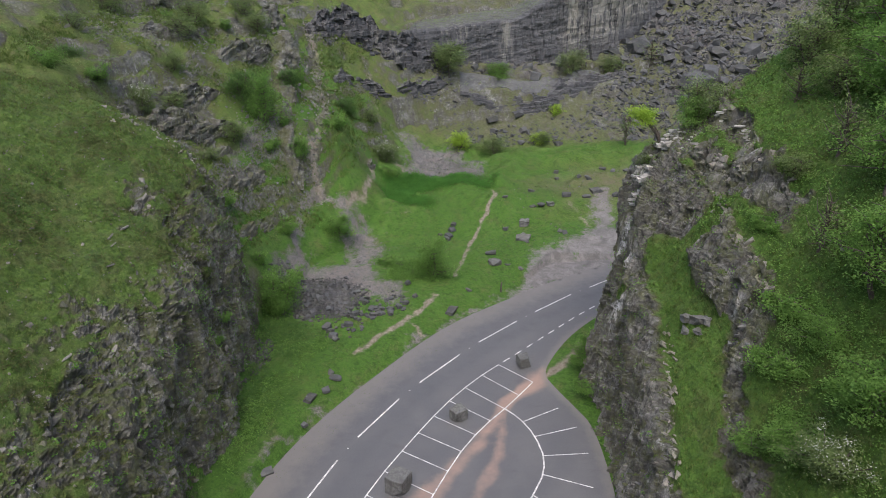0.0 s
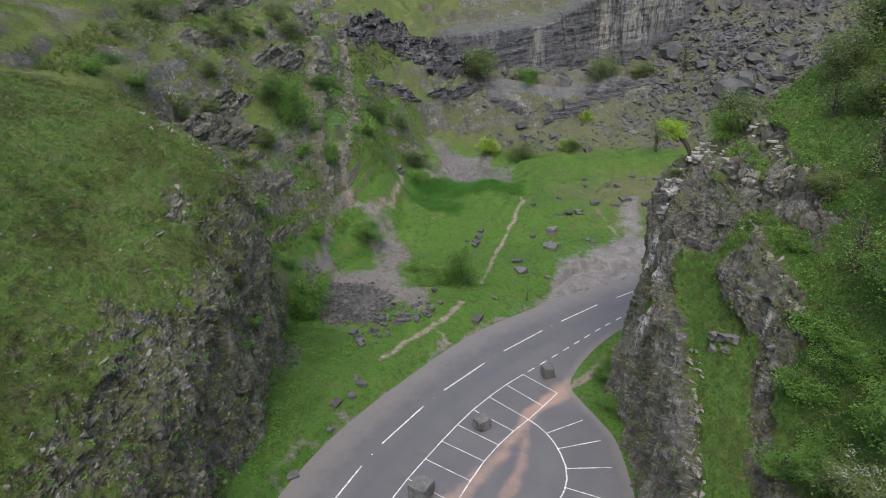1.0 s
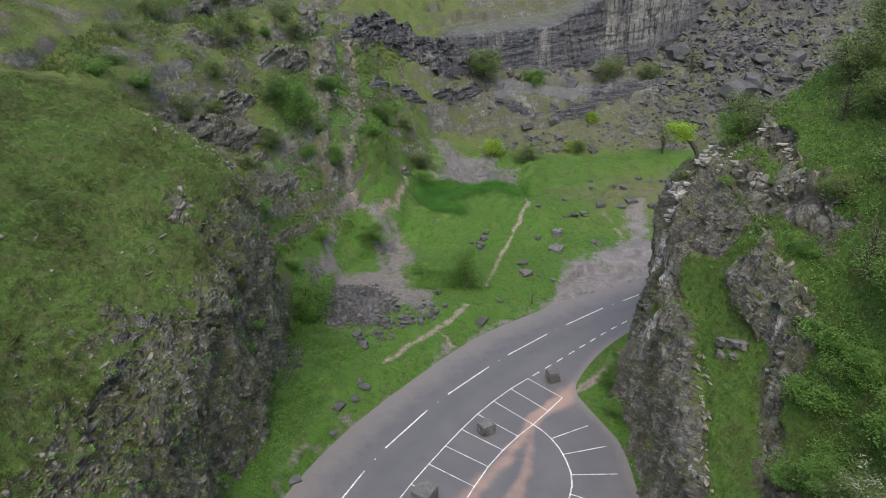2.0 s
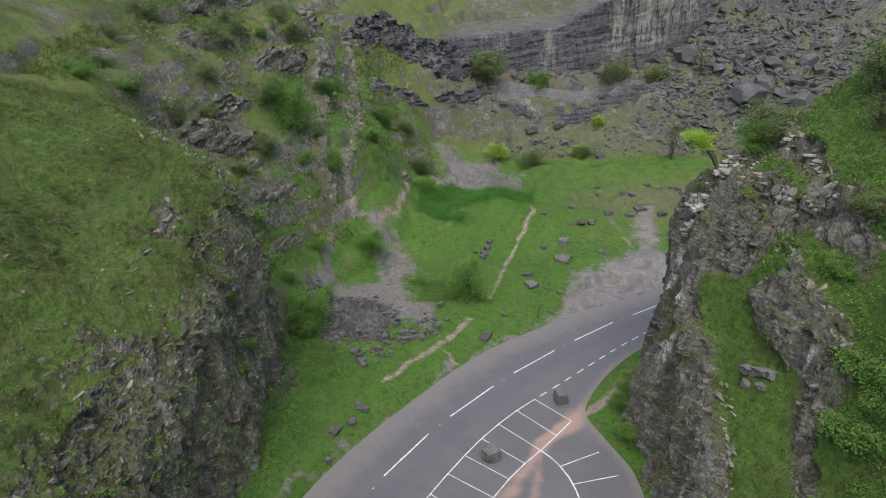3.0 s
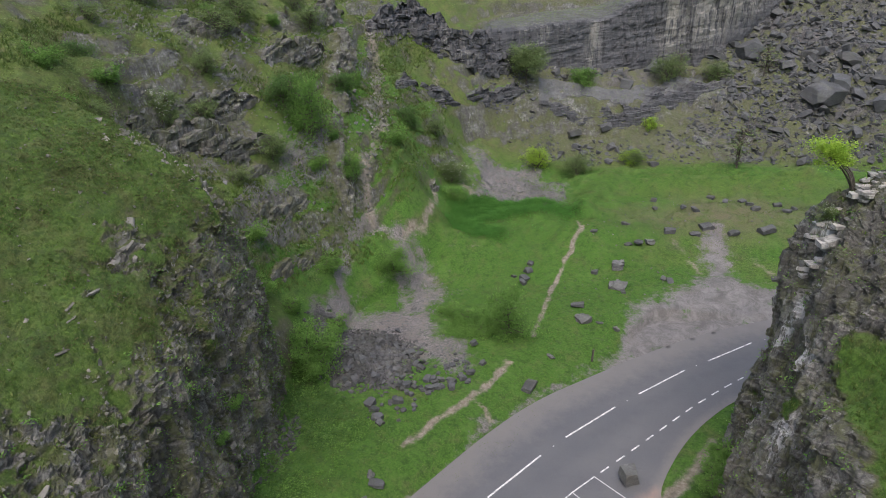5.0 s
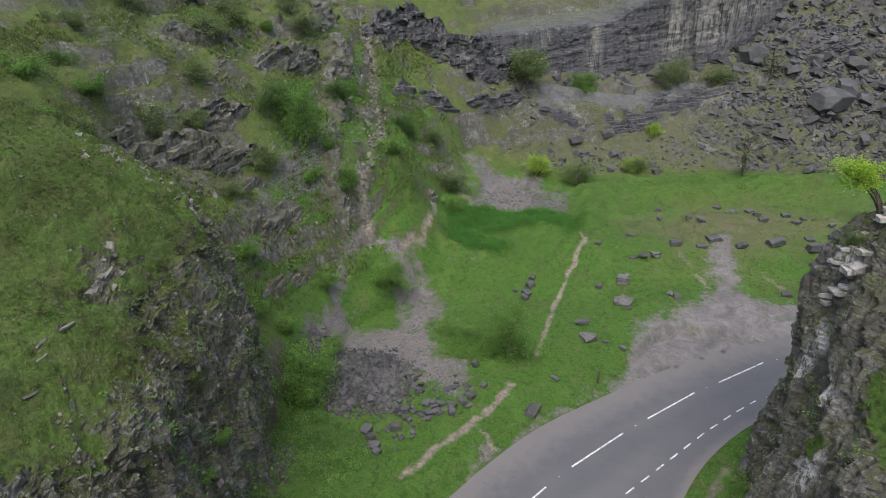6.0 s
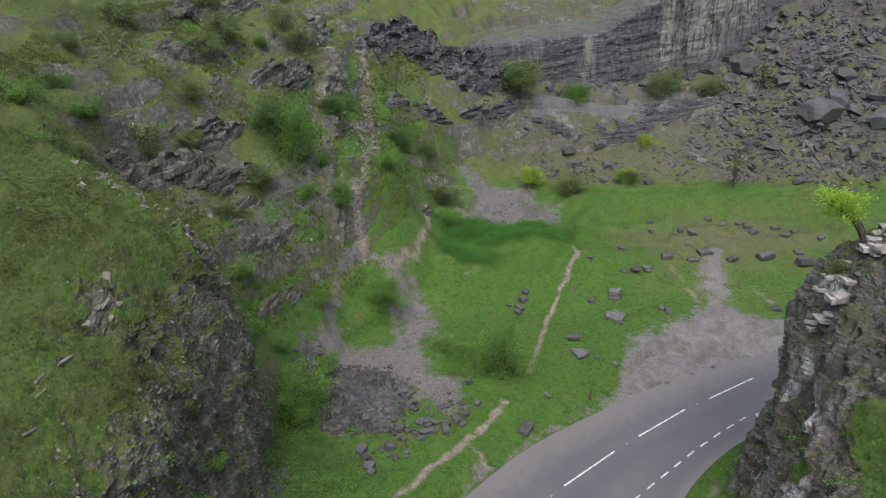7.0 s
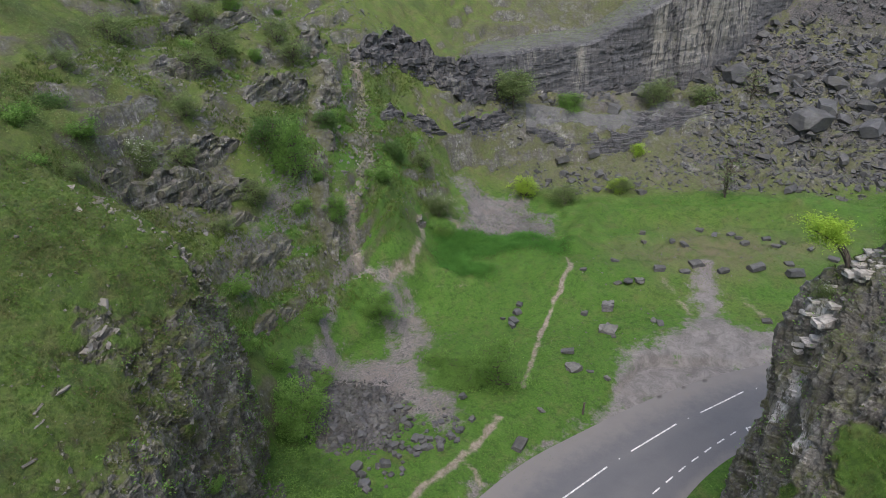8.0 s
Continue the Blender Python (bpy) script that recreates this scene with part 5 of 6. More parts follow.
# ---- rock outcrops that break the slopes ----
def outcrop(line, rise, depth, seed, label, material=LAND, slab=False, dip=0.12, step=0.2, jag=1.0):
    """A bedded rock step that follows a line over the ground: thin uneven layers with broken fronts, and a shelf behind."""
    pts = np.array(line, float)
    length = float(np.sum(np.hypot(*np.diff(pts, axis=0).T)))
    n = max(int(length / step), 12)
    c = along(line, 0, length, n)
    d = np.gradient(c, axis=0)
    d /= np.linalg.norm(d, axis=1, keepdims=True)
    back = np.stack([-d[:, 1], d[:, 0]], axis=1)
    s = np.linspace(0, length, n)
    u = s / length
    ends = np.clip(np.minimum(u, 1 - u) * 4, 0, 1) ** 0.6
    broken = cell_value(xyz(s * 0.45, 0 * s + seed), seed + 1) - 0.5 + 0.6 * (cell_value(xyz(s * 1.3, 0 * s + seed), seed + 2) - 0.5)
    tall = rise * ends * (0.85 + 0.25 * fbm(xyz(c[:, 0], c[:, 1]) * 0.4, seed, 3) + (0.30 if rise < 4 else 0.16) * broken)
    foot = ground_height(c[:, 0], c[:, 1])
    level = np.polyval(np.polyfit(s, foot, 1), s) + dip * (s - length / 2)
    rs = np.random.RandomState(seed)
    marks = [float(np.min(foot - level)) - 0.8]
    while marks[-1] < float(np.max(foot + tall - level)):
        marks.append(marks[-1] + rs.choice([0.18, 0.26, 0.38, 0.6]) * (1.0 if rise < 4 else 1.3))
    count = len(marks) - 1
    sway = 0.5 * fbm(xyz(s * 0.16, 0 * s), seed + 3, 2) + 0.9 * (cell_value(xyz(s * 0.23, 0 * s), seed + 9) - 0.5)
    rows = []
    for k in range(count):
        q = xyz(s + rs.uniform(-0.3, 0.3), 0 * s + 31.7 * (k // 2))
        r = xyz(s, 0 * s + 17.3 * k)
        shift = 0.8 * (cell_value(q * 0.6, seed + 4) - 0.5) + 0.45 * (cell_value(r * 1.1 + 5, seed + 5) - 0.5) + 0.22 * (cell_value(r * 2.6 + 9, seed + 6) - 0.5)
        off = depth * 0.30 * np.clip((level + marks[k] - foot) / (rise + 0.1), 0, 1.3) + (sway + shift + rs.uniform(-0.15, 0.15)) * jag * min(1.0, 0.4 + rise * 0.16)
        wave = 0.05 * fbm(xyz(s * 0.6, 0 * s + k), seed + 7, 2)
        lo = np.clip(level + marks[k] + wave, foot - 0.8, foot + tall)
        hi = np.clip(level + marks[k + 1] + wave - 0.02, foot - 0.8, foot + tall)
        rows += [(off, lo, 1.0), (off + 0.03, hi, 1.0)]
    last = rows[-1][0]
    for f in (0.08, 0.2, 0.35, 0.5, 0.65, 0.8, 0.92, 1.0):
        off = last + (depth - last) * f
        g = ground_height(c[:, 0] + back[:, 0] * off, c[:, 1] + back[:, 1] * off)
        crest = np.maximum(foot + tall, g + (0.14 if slab else 0.0)) if slab else (foot + tall) * (1 - f) + g * f
        if slab:
            crest = g + 0.14 + np.maximum(foot + tall - g - 0.14, 0) * (1 - f)
        rows.append((off, crest - (0.6 if f == 1.0 else 0.0), 1.0 if slab else 0.62 - 0.5 * f))
    p = np.stack([np.stack([c[:, 0] + back[:, 0] * r[0], c[:, 1] + back[:, 1] * r[0], r[1]], axis=-1) for r in rows], axis=1)
    q = p.reshape(-1, 3)
    p = p + (0.03 + 0.03 * rise) * np.stack([fbm(q * 1.3 + 11 * k, seed + 8 + k, 3) for k in range(3)], axis=1).reshape(p.shape) * jag
    rock = np.broadcast_to(np.array([r[2] for r in rows])[None, :], p.shape[:2]).ravel()
    zero = np.zeros(rock.size)
    ob = new("rock_outcrop", mesh_of("rock_outcrop", p.reshape(-1, 3), grid_faces(*p.shape[:2]), material, False, {"rock": rock, "gravel": zero, "trod": zero, "lush": zero + 0.3}))
    if slab:
        ob.data.materials.append(SLAB_TOP)
        ob.data.polygons.foreach_set("material_index", np.tile((np.arange(len(rows) - 1) >= 2 * count - 1).astype(np.int32), n - 1))
    return tagged(ob, label, "rock", kind="structure")


outcrop([(-20.4, 84.6), (-20.9, 87.5), (-21.8, 91), (-22.6, 94)], 2.8, 2.6, 401, "upright grey rock rib beside the gully path", dip=0.5, jag=1.2)
outcrop([(-22.8, 95), (-23.4, 99), (-24.2, 103), (-25.2, 109), (-26.4, 114)], 3.0, 3.4, 412, "upright grey rock rib beside the gully path", dip=0.4, jag=1.4)
outcrop([(-27.4, 72.5), (-25.6, 75.6), (-24.4, 79.5), (-23.8, 82.2)], 2.4, 2.4, 402, "tilted slabs of grey bedded rock in the slope", dip=0.5, jag=0.7)
outcrop([(-29.6, 75), (-28.2, 78.6), (-27.2, 81.5)], 1.2, 1.6, 416, "thin tilted slab edge in the scree", dip=0.5, jag=0.6)
outcrop([(-24.6, 69.8), (-23.3, 72.6), (-22.2, 76.6)], 1.6, 2.0, 403, "low grey rock step above the scree", dip=0.45, jag=0.7)
outcrop([(-37, 71), (-33.5, 74.5), (-30.4, 78.5), (-28.6, 83.5)], 3.8, 4.0, 404, "tall grey rock face on the hillside", dip=0.4, jag=0.8)
outcrop([(-35.4, 79), (-32.4, 82), (-30, 86.5)], 3.4, 3.0, 405, "broken grey rock step on the hillside", dip=0.35)
outcrop([(-11.9, 98.2), (-11.4, 99.6)], 1.6, 1.4, 417, "pale rock block at the knoll's brow", dip=0.1)
outcrop([(-25, 121), (-20.5, 121.5), (-16.5, 124), (-11, 127.5), (-4.5, 133), (1, 138.5)], 7.0, 8.0, 407, "high dark broken quarry face", WALL, dip=0.24, step=0.22, jag=1.3)
outcrop([(-19, 112), (-15, 117), (-10, 121.5)], 2.2, 3.0, 408, "dark rock step at the slope's head", WALL, dip=0.3)
outcrop([(-9, 124), (-4, 127.5), (1, 132)], 3.0, 3.0, 413, "dark layered rock below the quarry face", WALL, dip=0.2)
outcrop([(3.5, 130.8), (7, 130.8), (11, 130.8), (15, 130.2), (19.5, 130.3), (23.2, 132.2), (27, 134.4), (31, 136.8), (37, 139.8)], 3.0, 7.0, 409, "dark undercut slab ledge across the quarry slope", WALL, True, 0.0, 0.2, 0.55)
outcrop([(24, 137.5), (31, 140), (40, 141)], 1.2, 3.0, 414, "thin dark rock ledge across the quarry slope", WALL, False, 0.02)
outcrop([(-32, 93), (-29, 97), (-27.4, 103)], 3.2, 3.0, 410, "grey rock step in rough grass", dip=0.35)
outcrop([(-40, 88), (-36.5, 91), (-34.5, 95)], 2.4, 3.0, 411, "grey rock step in rough grass", dip=0.35)
outcrop([(-44, 100), (-39, 105), (-35, 112)], 2.2, 3.0, 415, "grey rock step in rough grass", dip=0.3)
outcrop([(-31, 108), (-28.5, 113), (-28, 119)], 3.0, 3.0, 418, "pale grey rock step in rough grass", dip=0.35)
rs = np.random.RandomState(71)
p = scatter_in([(-46, 78), (-37, 73), (-29, 78), (-24.5, 92), (-25.5, 112), (-28, 128), (-46, 118)], 5200, 71)
p = p[fbm(p * 0.16, 73, 3) + rs.uniform(-0.5, 0.5, len(p)) > 0.15][:1500]
fins("rock_shards", "pale limestone ribs breaking the rough hillside grass", p, sizes_of(len(p), 72, 0.28, 1.1), 50, 10, SHARD, 72, 0.25, -0.45, tall=0.8)

# ---- bushes and trees ----
def tube(points, radii, sides=6):
    """A tapered limb through the points: verts and quads."""
    pts = np.array(points, float)
    d = np.gradient(pts, axis=0)
    d /= np.linalg.norm(d, axis=1, keepdims=True) + 1e-9
    ref = np.where(np.abs(d[:, 2:3]) > 0.9, np.array([[1.0, 0, 0]]), np.array([[0, 0, 1.0]]))
    a = np.cross(d, ref)
    a /= np.linalg.norm(a, axis=1, keepdims=True) + 1e-9
    b = np.cross(d, a)
    ang = np.linspace(0, 2 * np.pi, sides, endpoint=False)
    ring = pts[:, None, :] + np.array(radii)[:, None, None] * (np.cos(ang)[None, :, None] * a[:, None, :] + np.sin(ang)[None, :, None] * b[:, None, :])
    i = np.arange(len(pts) * sides).reshape(len(pts), sides)
    j = np.roll(i, -1, axis=1)
    return ring.reshape(-1, 3), np.stack([i[:-1], j[:-1], j[1:], i[1:]], axis=-1).reshape(-1, 4)


def leaf_cloud(centres, radii, per, size, seed):
    """Small pointed leaves round the centres: verts and quads."""
    rs = np.random.RandomState(seed)
    n = len(centres) * per
    c = np.repeat(centres, per, axis=0) + rs.normal(0, 1, (n, 3)) * np.repeat(radii, per)[:, None] * np.array([1, 1, 0.7])
    a = rs.normal(0, 1, (n, 3)) * np.array([1, 1, 0.45])
    a /= np.linalg.norm(a, axis=1, keepdims=True)
    b = np.cross(a, rs.normal(0, 0.5, (n, 3)) + np.array([0, 0, 1.0]))
    b /= np.linalg.norm(b, axis=1, keepdims=True) + 1e-9
    s = size * rs.uniform(0.6, 1.3, (n, 1))
    v = np.stack([c - a * s, c + b * s * 0.5, c + a * s, c - b * s * 0.5], axis=1).reshape(-1, 3)
    return v, np.arange(n * 4).reshape(n, 4)


def woody(seed, width, height, stem, clumps, per, leaf, openness=0.0):
    """Limbs and leaves of a bush or tree of unit place: (limb verts, limb quads, leaf verts, leaf quads, clump centres)."""
    rs = np.random.RandomState(seed)
    lv, lf, base, centres = [], [], 0, []

    def add(points, radii):
        nonlocal base
        v, f = tube(points, radii)
        lv.append(v)
        lf.append(f + base)
        base += len(v)

    phase = rs.uniform(0, 6.28)
    trunks = 1 if stem > 0.25 else rs.randint(3, 6)
    for t in range(trunks):
        spread = 0.05 if trunks == 1 else 0.35
        top = np.array([rs.normal(0, spread * width * 0.5), rs.normal(0, spread * width * 0.5), height * rs.uniform(0.55, 0.8)])
        k = np.linspace(0, 1, 6)[:, None]
        bend = rs.normal(0, 0.06 * height, 3)
        line = k * top + np.sin(k * np.pi) * bend + np.array([rs.normal(0, 0.05), rs.normal(0, 0.05), -0.3])
        r = 0.017 * height + 0.03
        add(line, np.linspace(r, r * 0.35, 6))
        for b in range(int(clumps / trunks)):
            u = rs.uniform(max(stem, 0.12), 1.0)
            start = line[0] * (1 - u) + line[-1] * u if u < 1 else line[-1]
            idx = min(int(u * 5), 4)
            start = line[idx] + (line[idx + 1] - line[idx]) * (u * 5 - idx)
            ang = rs.uniform(0, 2 * np.pi)
            prof = math.sin(min(max((u - stem * 0.6) / (1.05 - stem * 0.6), 0.05), 1) * math.pi * 0.82 + 0.25)
            lobe = 0.78 + 0.30 * math.sin(2 * ang + phase) + 0.22 * math.sin(5 * ang + 2 * phase)
            reach = width * 0.5 * prof * lobe * rs.uniform(0.35, 1.25)
            tip = start + np.array([math.cos(ang) * reach, math.sin(ang) * reach, height * rs.uniform(0.0, 0.22)])
            tip[2] = min(tip[2], height * rs.uniform(0.85, 1.0))
            mid = (start + tip) / 2 + rs.normal(0, 0.05 * width, 3)
            add(np.array([start, mid, tip]), [r * 0.35, r * 0.22, r * 0.08])
            if rs.rand() > openness:
                centres += [tip, mid * 0.4 + tip * 0.6 + rs.normal(0, 0.06 * width, 3)]
    centres = np.array(centres) if centres else np.zeros((0, 3))
    radii = np.full(len(centres), 0.07 * width) * rs.uniform(0.5, 1.7, len(centres))
    vv, ff = leaf_cloud(centres, radii, per, leaf, seed + 1) if len(centres) else (np.zeros((0, 3)), np.zeros((0, 4), int))
    return np.concatenate(lv), np.concatenate(lf), vv, ff, centres


def plant(name, label, category, seed, width, height, stem, clumps, per, leaf, material, blossom=0, openness=0.0):
    """A bush or tree: its limbs, its crown and, where it flowers, its blossom, under one empty."""
    root = tagged(new(name), label, category)
    a, b, c, d, centres = woody(seed, width, height, stem, clumps, per, leaf, openness)
    part("trunk" if stem > 0.25 else "stem", mesh_of("limbs", a, b, BARK, True), root)
    if len(c):
        part("crown", mesh_of("crown", c, d, material), root)
    if blossom:
        rs = np.random.RandomState(seed + 9)
        pick = centres[rs.choice(len(centres), min(blossom, len(centres)), replace=False)] + np.array([0, 0, 0.05 * height])
        v, f = leaf_cloud(pick, np.full(len(pick), 0.06 * width), max(per // 3, 8), leaf * 0.8, seed + 4)
        part("blossom", mesh_of("blossom", v, f, BLOSSOM), root, "white hawthorn blossom")
    return root


KINDS = {
    "fresh": plant("bush", "dense fresh green bush on the gorge slope", "bush", 501, 4.0, 3.6, 0.1, 60, 95, 0.078, LEAF_FRESH),
    "dark": plant("bush", "dark green bush on rocky ground", "bush", 502, 4.0, 3.8, 0.1, 60, 90, 0.08, LEAF_DARK),
    "lime": plant("shrub", "small bright lime green shrub", "shrub", 503, 3.0, 2.6, 0.2, 44, 64, 0.072, LEAF_LIME),
    "olive": plant("shrub", "open olive green shrub", "shrub", 504, 3.6, 3.0, 0.15, 50, 56, 0.075, LEAF_OLIVE, 0, 0.15),
    "may": plant("hawthorn", "hawthorn bush in white blossom", "bush", 505, 3.8, 3.4, 0.12, 54, 64, 0.075, LEAF_OLIVE, 34),
    "tree": plant("tree", "round-headed young tree in new leaf", "tree", 506, 5.5, 5.5, 0.3, 80, 56, 0.11, LEAF_OLIVE),
    "ash": plant("tree", "tall thinly leaved tree on the steep slope", "tree", 507, 5.5, 8.0, 0.35, 80, 80, 0.085, LEAF_FRESH, 0, 0.3),
    "bare": plant("bare_tree", "almost leafless grey tree with fine twigs", "tree", 508, 3.2, 6.0, 0.3, 44, 9, 0.09, LEAF_OLIVE, 0, 0.25),
    "low": plant("bush", "low green undergrowth bush", "bush", 509, 2.4, 1.4, 0.1, 34, 66, 0.066, LEAF_FRESH),
    "mound": plant("bush", "dense green bush rounded by wind", "bush", 510, 5.0, 3.2, 0.08, 80, 60, 0.09, LEAF_DARK),
}
first = set(KINDS)


def grow(kind, x, y, z=None, scale=1.0, tall=1.0):
    z = height_at(x, y) if z is None else z
    src = KINDS[kind]
    m = pose(x, y, z - 0.05, 0, 0, random.uniform(0, 360))
    if kind in first:
        first.discard(kind)
        ob = src
        ob.matrix_basis = m
    else:
        ob = copy_thing(src, m)
    ob.scale = (scale, scale, scale * tall)
    return ob


GROWTH_A = [("fresh", -19.0, 64.4, 1.2, 1.4), ("fresh", -1.2, 72.2, 1.1, 1.5), ("fresh", -14.8, 82.6, 1.1, 0.8), ("dark", -27.0, 88.0, 1.2, 1.2), ("fresh", -24.9, 87.6, 1.1, 2.0), ("olive", -27.9, 82.4, 1.2, 1.0)]
GROWTH_B = [("fresh", -20.6, 87.4, 0.75, 1.3), ("may", -9.8, 104.2, 1.2, 1.1), ("tree", 1.2, 134.3, 1.45, 1.0), ("fresh", 11.8, 138, 1.2, 0.9), ("lime", 3.4, 119, 1.4, 1.1), ("olive", 9.7, 117.2, 1.4, 1.0), ("lime", 19.2, 121.6, 1.2, 1.0)]
GROWTH_C = [("tree", 19.4, 121.3, 0.6, 0.9), ("lime", 23.6, 130.6, 0.9, 1.2), ("bare", 30.5, 144.5, 1.4, 1.0), ("bare", 34.9, 117.6, 1.6, 1.2), ("bare", 45, 142, 1.5, 1.0), ("olive", 28, 142.5, 1.6, 1.2), ("olive", 37, 143, 1.5, 1.0)]
GROWTH_D = [("low", -5.6, 74.5, 1.2, 1.0), ("low", -3.8, 72.2, 1.1, 1.0), ("low", -7.6, 76.4, 1.0, 1.0), ("low", -18.8, 70.4, 1.2, 1.2), ("low", -21, 77, 1.3, 1.1), ("low", -24, 85.2, 1.2, 1.2), ("low", -23, 90, 1.2, 1.0)]
GROWTH_E = [("low", -17, 97, 1.6, 1.0), ("low", -9, 100.5, 1.4, 1.1), ("dark", -15.8, 106, 0.9, 1.0), ("olive", -13, 110, 1.0, 1.0), ("dark", -23.5, 97, 0.8, 1.3), ("low", -23.3, 103, 1.2, 1.6)]
GROWTH_F = [("low", -38.2, 64.5, 1.3, 1.0), ("low", -41.5, 68, 1.4, 1.1), ("olive", -37, 67, 0.7, 1.0), ("may", -36.4, 76, 1.1, 1.0), ("low", -38.8, 72, 1.4, 0.9), ("mound", -42, 74, 0.7, 0.8), ("olive", -44, 79, 0.9, 0.8), ("low", -40, 60, 1.3, 0.8), ("low", -24.5, 66.5, 1.2, 1.0), ("low", -26.5, 71.5, 1.2, 1.0), ("low", -22.2, 68.6, 1.0, 1.2), ("olive", -29, 76, 0.7, 0.9)]
GROWTH_G = [("olive", -36.7, 92, 1.3, 1.0), ("olive", -46, 92, 1.4, 1.0), ("olive", -37.5, 100, 1.4, 1.0), ("olive", -30, 107, 1.2, 1.0), ("olive", -33, 110, 1.3, 1.0), ("olive", -41, 104, 1.2, 1.0), ("olive", -34, 80.2, 0.9, 1.0), ("olive", -35, 84, 1.0, 1.0)]
for kind, x, y, scale, tall in GROWTH_A + GROWTH_B + GROWTH_C + GROWTH_D + GROWTH_E + GROWTH_F + GROWTH_G:
    grow(kind, x, y, None, scale, tall)


rnd = random.Random(31)
made = 0
while made < 34:
    x, y = rnd.uniform(-62, -29), rnd.uniform(82, 134)
    z = height_at(x, y)
    if z < 9 or z > 48 or abs(x + 29 + (y - 82) * 0.05) < 2:
        continue
    grow(rnd.choice(("olive", "low", "low", "may", "fresh", "bare")), x, y, z, rnd.uniform(0.4, 0.9), rnd.uniform(0.7, 1.2))
    made += 1


GROWTH_H = [("may", 18.6, 56.0, 0.45, 0.8), ("olive", 23.0, 56.6, 1.15, 1.2), ("fresh", 22.2, 56.0, 0.7, 1.2), ("may", 18.6, 23.2, 0.9, 0.8), ("may", 20.4, 25.4, 1.0, 0.9), ("fresh", 20.2, 28.2, 0.9, 0.7)]
GROWTH_I = [("fresh", 22.4, 26.5, 1.1, 0.9), ("low", 20.6, 32.6, 1.5, 1.0), ("low", 21.6, 34.6, 1.4, 1.0), ("fresh", 22.4, 31.4, 0.8, 0.8), ("ash", 24.5, 31.5, 1.0, 1.0), ("ash", 27, 36.5, 1.1, 1.0), ("ash", 29.5, 42.5, 1.1, 1.0), ("ash", 32, 48, 1.1, 1.0)]
GROWTH_J = [("bare", 23.8, 36.5, 1.0, 1.0), ("bare", 26.6, 41.5, 1.1, 1.0), ("olive", 30, 53.5, 1.3, 1.2), ("olive", 33, 56, 1.5, 1.2), ("ash", 35, 52, 1.1, 1.0), ("fresh", 26.4, 29.4, 1.2, 1.2), ("olive", 24.6, 42, 0.8, 0.8), ("low", 22.4, 40.4, 1.1, 0.9)]
GROWTH_K = [("bare", 27.3, 49.5, 0.9, 0.9), ("olive", 29.4, 47.4, 1.2, 1.1), ("fresh", 31.4, 44.4, 1.2, 1.2), ("ash", 26.5, 27, 1.0, 0.9), ("fresh", 24.4, 24.2, 1.2, 1.0), ("low", 19.0, 30.2, 1.2, 0.8), ("olive", 34.5, 46, 1.6, 1.3)]
for kind, x, y, scale, tall in GROWTH_H + GROWTH_I + GROWTH_J + GROWTH_K:
    grow(kind, x, y, crag_height(right_grid, x, y), scale, tall)
for kind, x, y, z, scale, tall in (("low", -20.2, 50.5, 7.6, 0.7, 0.8), ("low", -20.0, 47.5, 7.0, 0.5, 0.8), ("low", -17.6, 31, 1.5, 0.8, 1.2), ("low", 13.0, 47.6, 1.6, 0.8, 1.0), ("low", 13.6, 52.5, 1.4, 1.0, 1.2), ("low", 15.2, 55.5, 1.6, 1.0, 1.2), ("low", 14.6, 54, 1.6, 1.0, 1.0)):
    grow(kind, x, y, z, scale, tall)


# wind-bent thorn on the crag tip, its crown thrown out over the edge
def bent_thorn(x, y, z):
    root = tagged(new("thorn_tree"), "wind-bent thorn tree with a lime green crown", "tree")
    rs = np.random.RandomState(61)
    tips = []
    for k in range(4):
        end = np.array([-1.5 - 0.35 * k + rs.normal(0, 0.1), rs.normal(0, 0.35), 2.0 + 0.12 * k])
        t = np.linspace(0, 1, 7)[:, None]
        line = t * end + np.sin(t * math.pi) * np.array([0.35, 0.1 * (k - 1.5), 0.25]) - np.array([0, 0, 0.3]) * (1 - t)
        v, f = tube(line, np.linspace(0.085, 0.025, 7))
        part("trunk", mesh_of("bent_stem", v, f, BARK, True), root)
        for j in range(14):
            tips.append(line[-1] + rs.normal(0, 1, 3) * np.array([0.42, 0.55, 0.34]) + np.array([0.2, 0, 0.3]))
    tips = np.array(tips)
    v, f = leaf_cloud(tips, np.full(len(tips), 0.24), 80, 0.075, 62)
    part("crown", mesh_of("thorn_crown", v, f, LEAF_LIME), root)
    root.matrix_basis = pose(x, y, z, 0, 0, 0)


bent_thorn(19.8, 56.3, crag_height(right_grid, 19.8, 56.3))


# rank nettles in the hollow
def nettle_patch(outline, count, seed):
    p = scatter_in(outline, count, seed, 0.35)
    rs = np.random.RandomState(seed)
    p[:, :2] += rs.normal(0, 0.9, (count, 2))
    p[:, 2] = ground_height(p[:, 0], p[:, 1])
    p[:, 2] += rs.uniform(0.0, 0.4, len(p))
    v, f = leaf_cloud(p, np.full(len(p), 0.24), 14, 0.085, seed)
    return tagged(new("nettles", mesh_of("nettles", v, f, LEAF_NETTLE)), "dense rank green nettles filling the hollow", "nettles", kind="stuff")


nettle_patch([(-9, 93.5), (-2, 92.5), (5, 95), (8.0, 99), (4.5, 102.5), (-3, 103), (-8.5, 100)], 6500, 31)


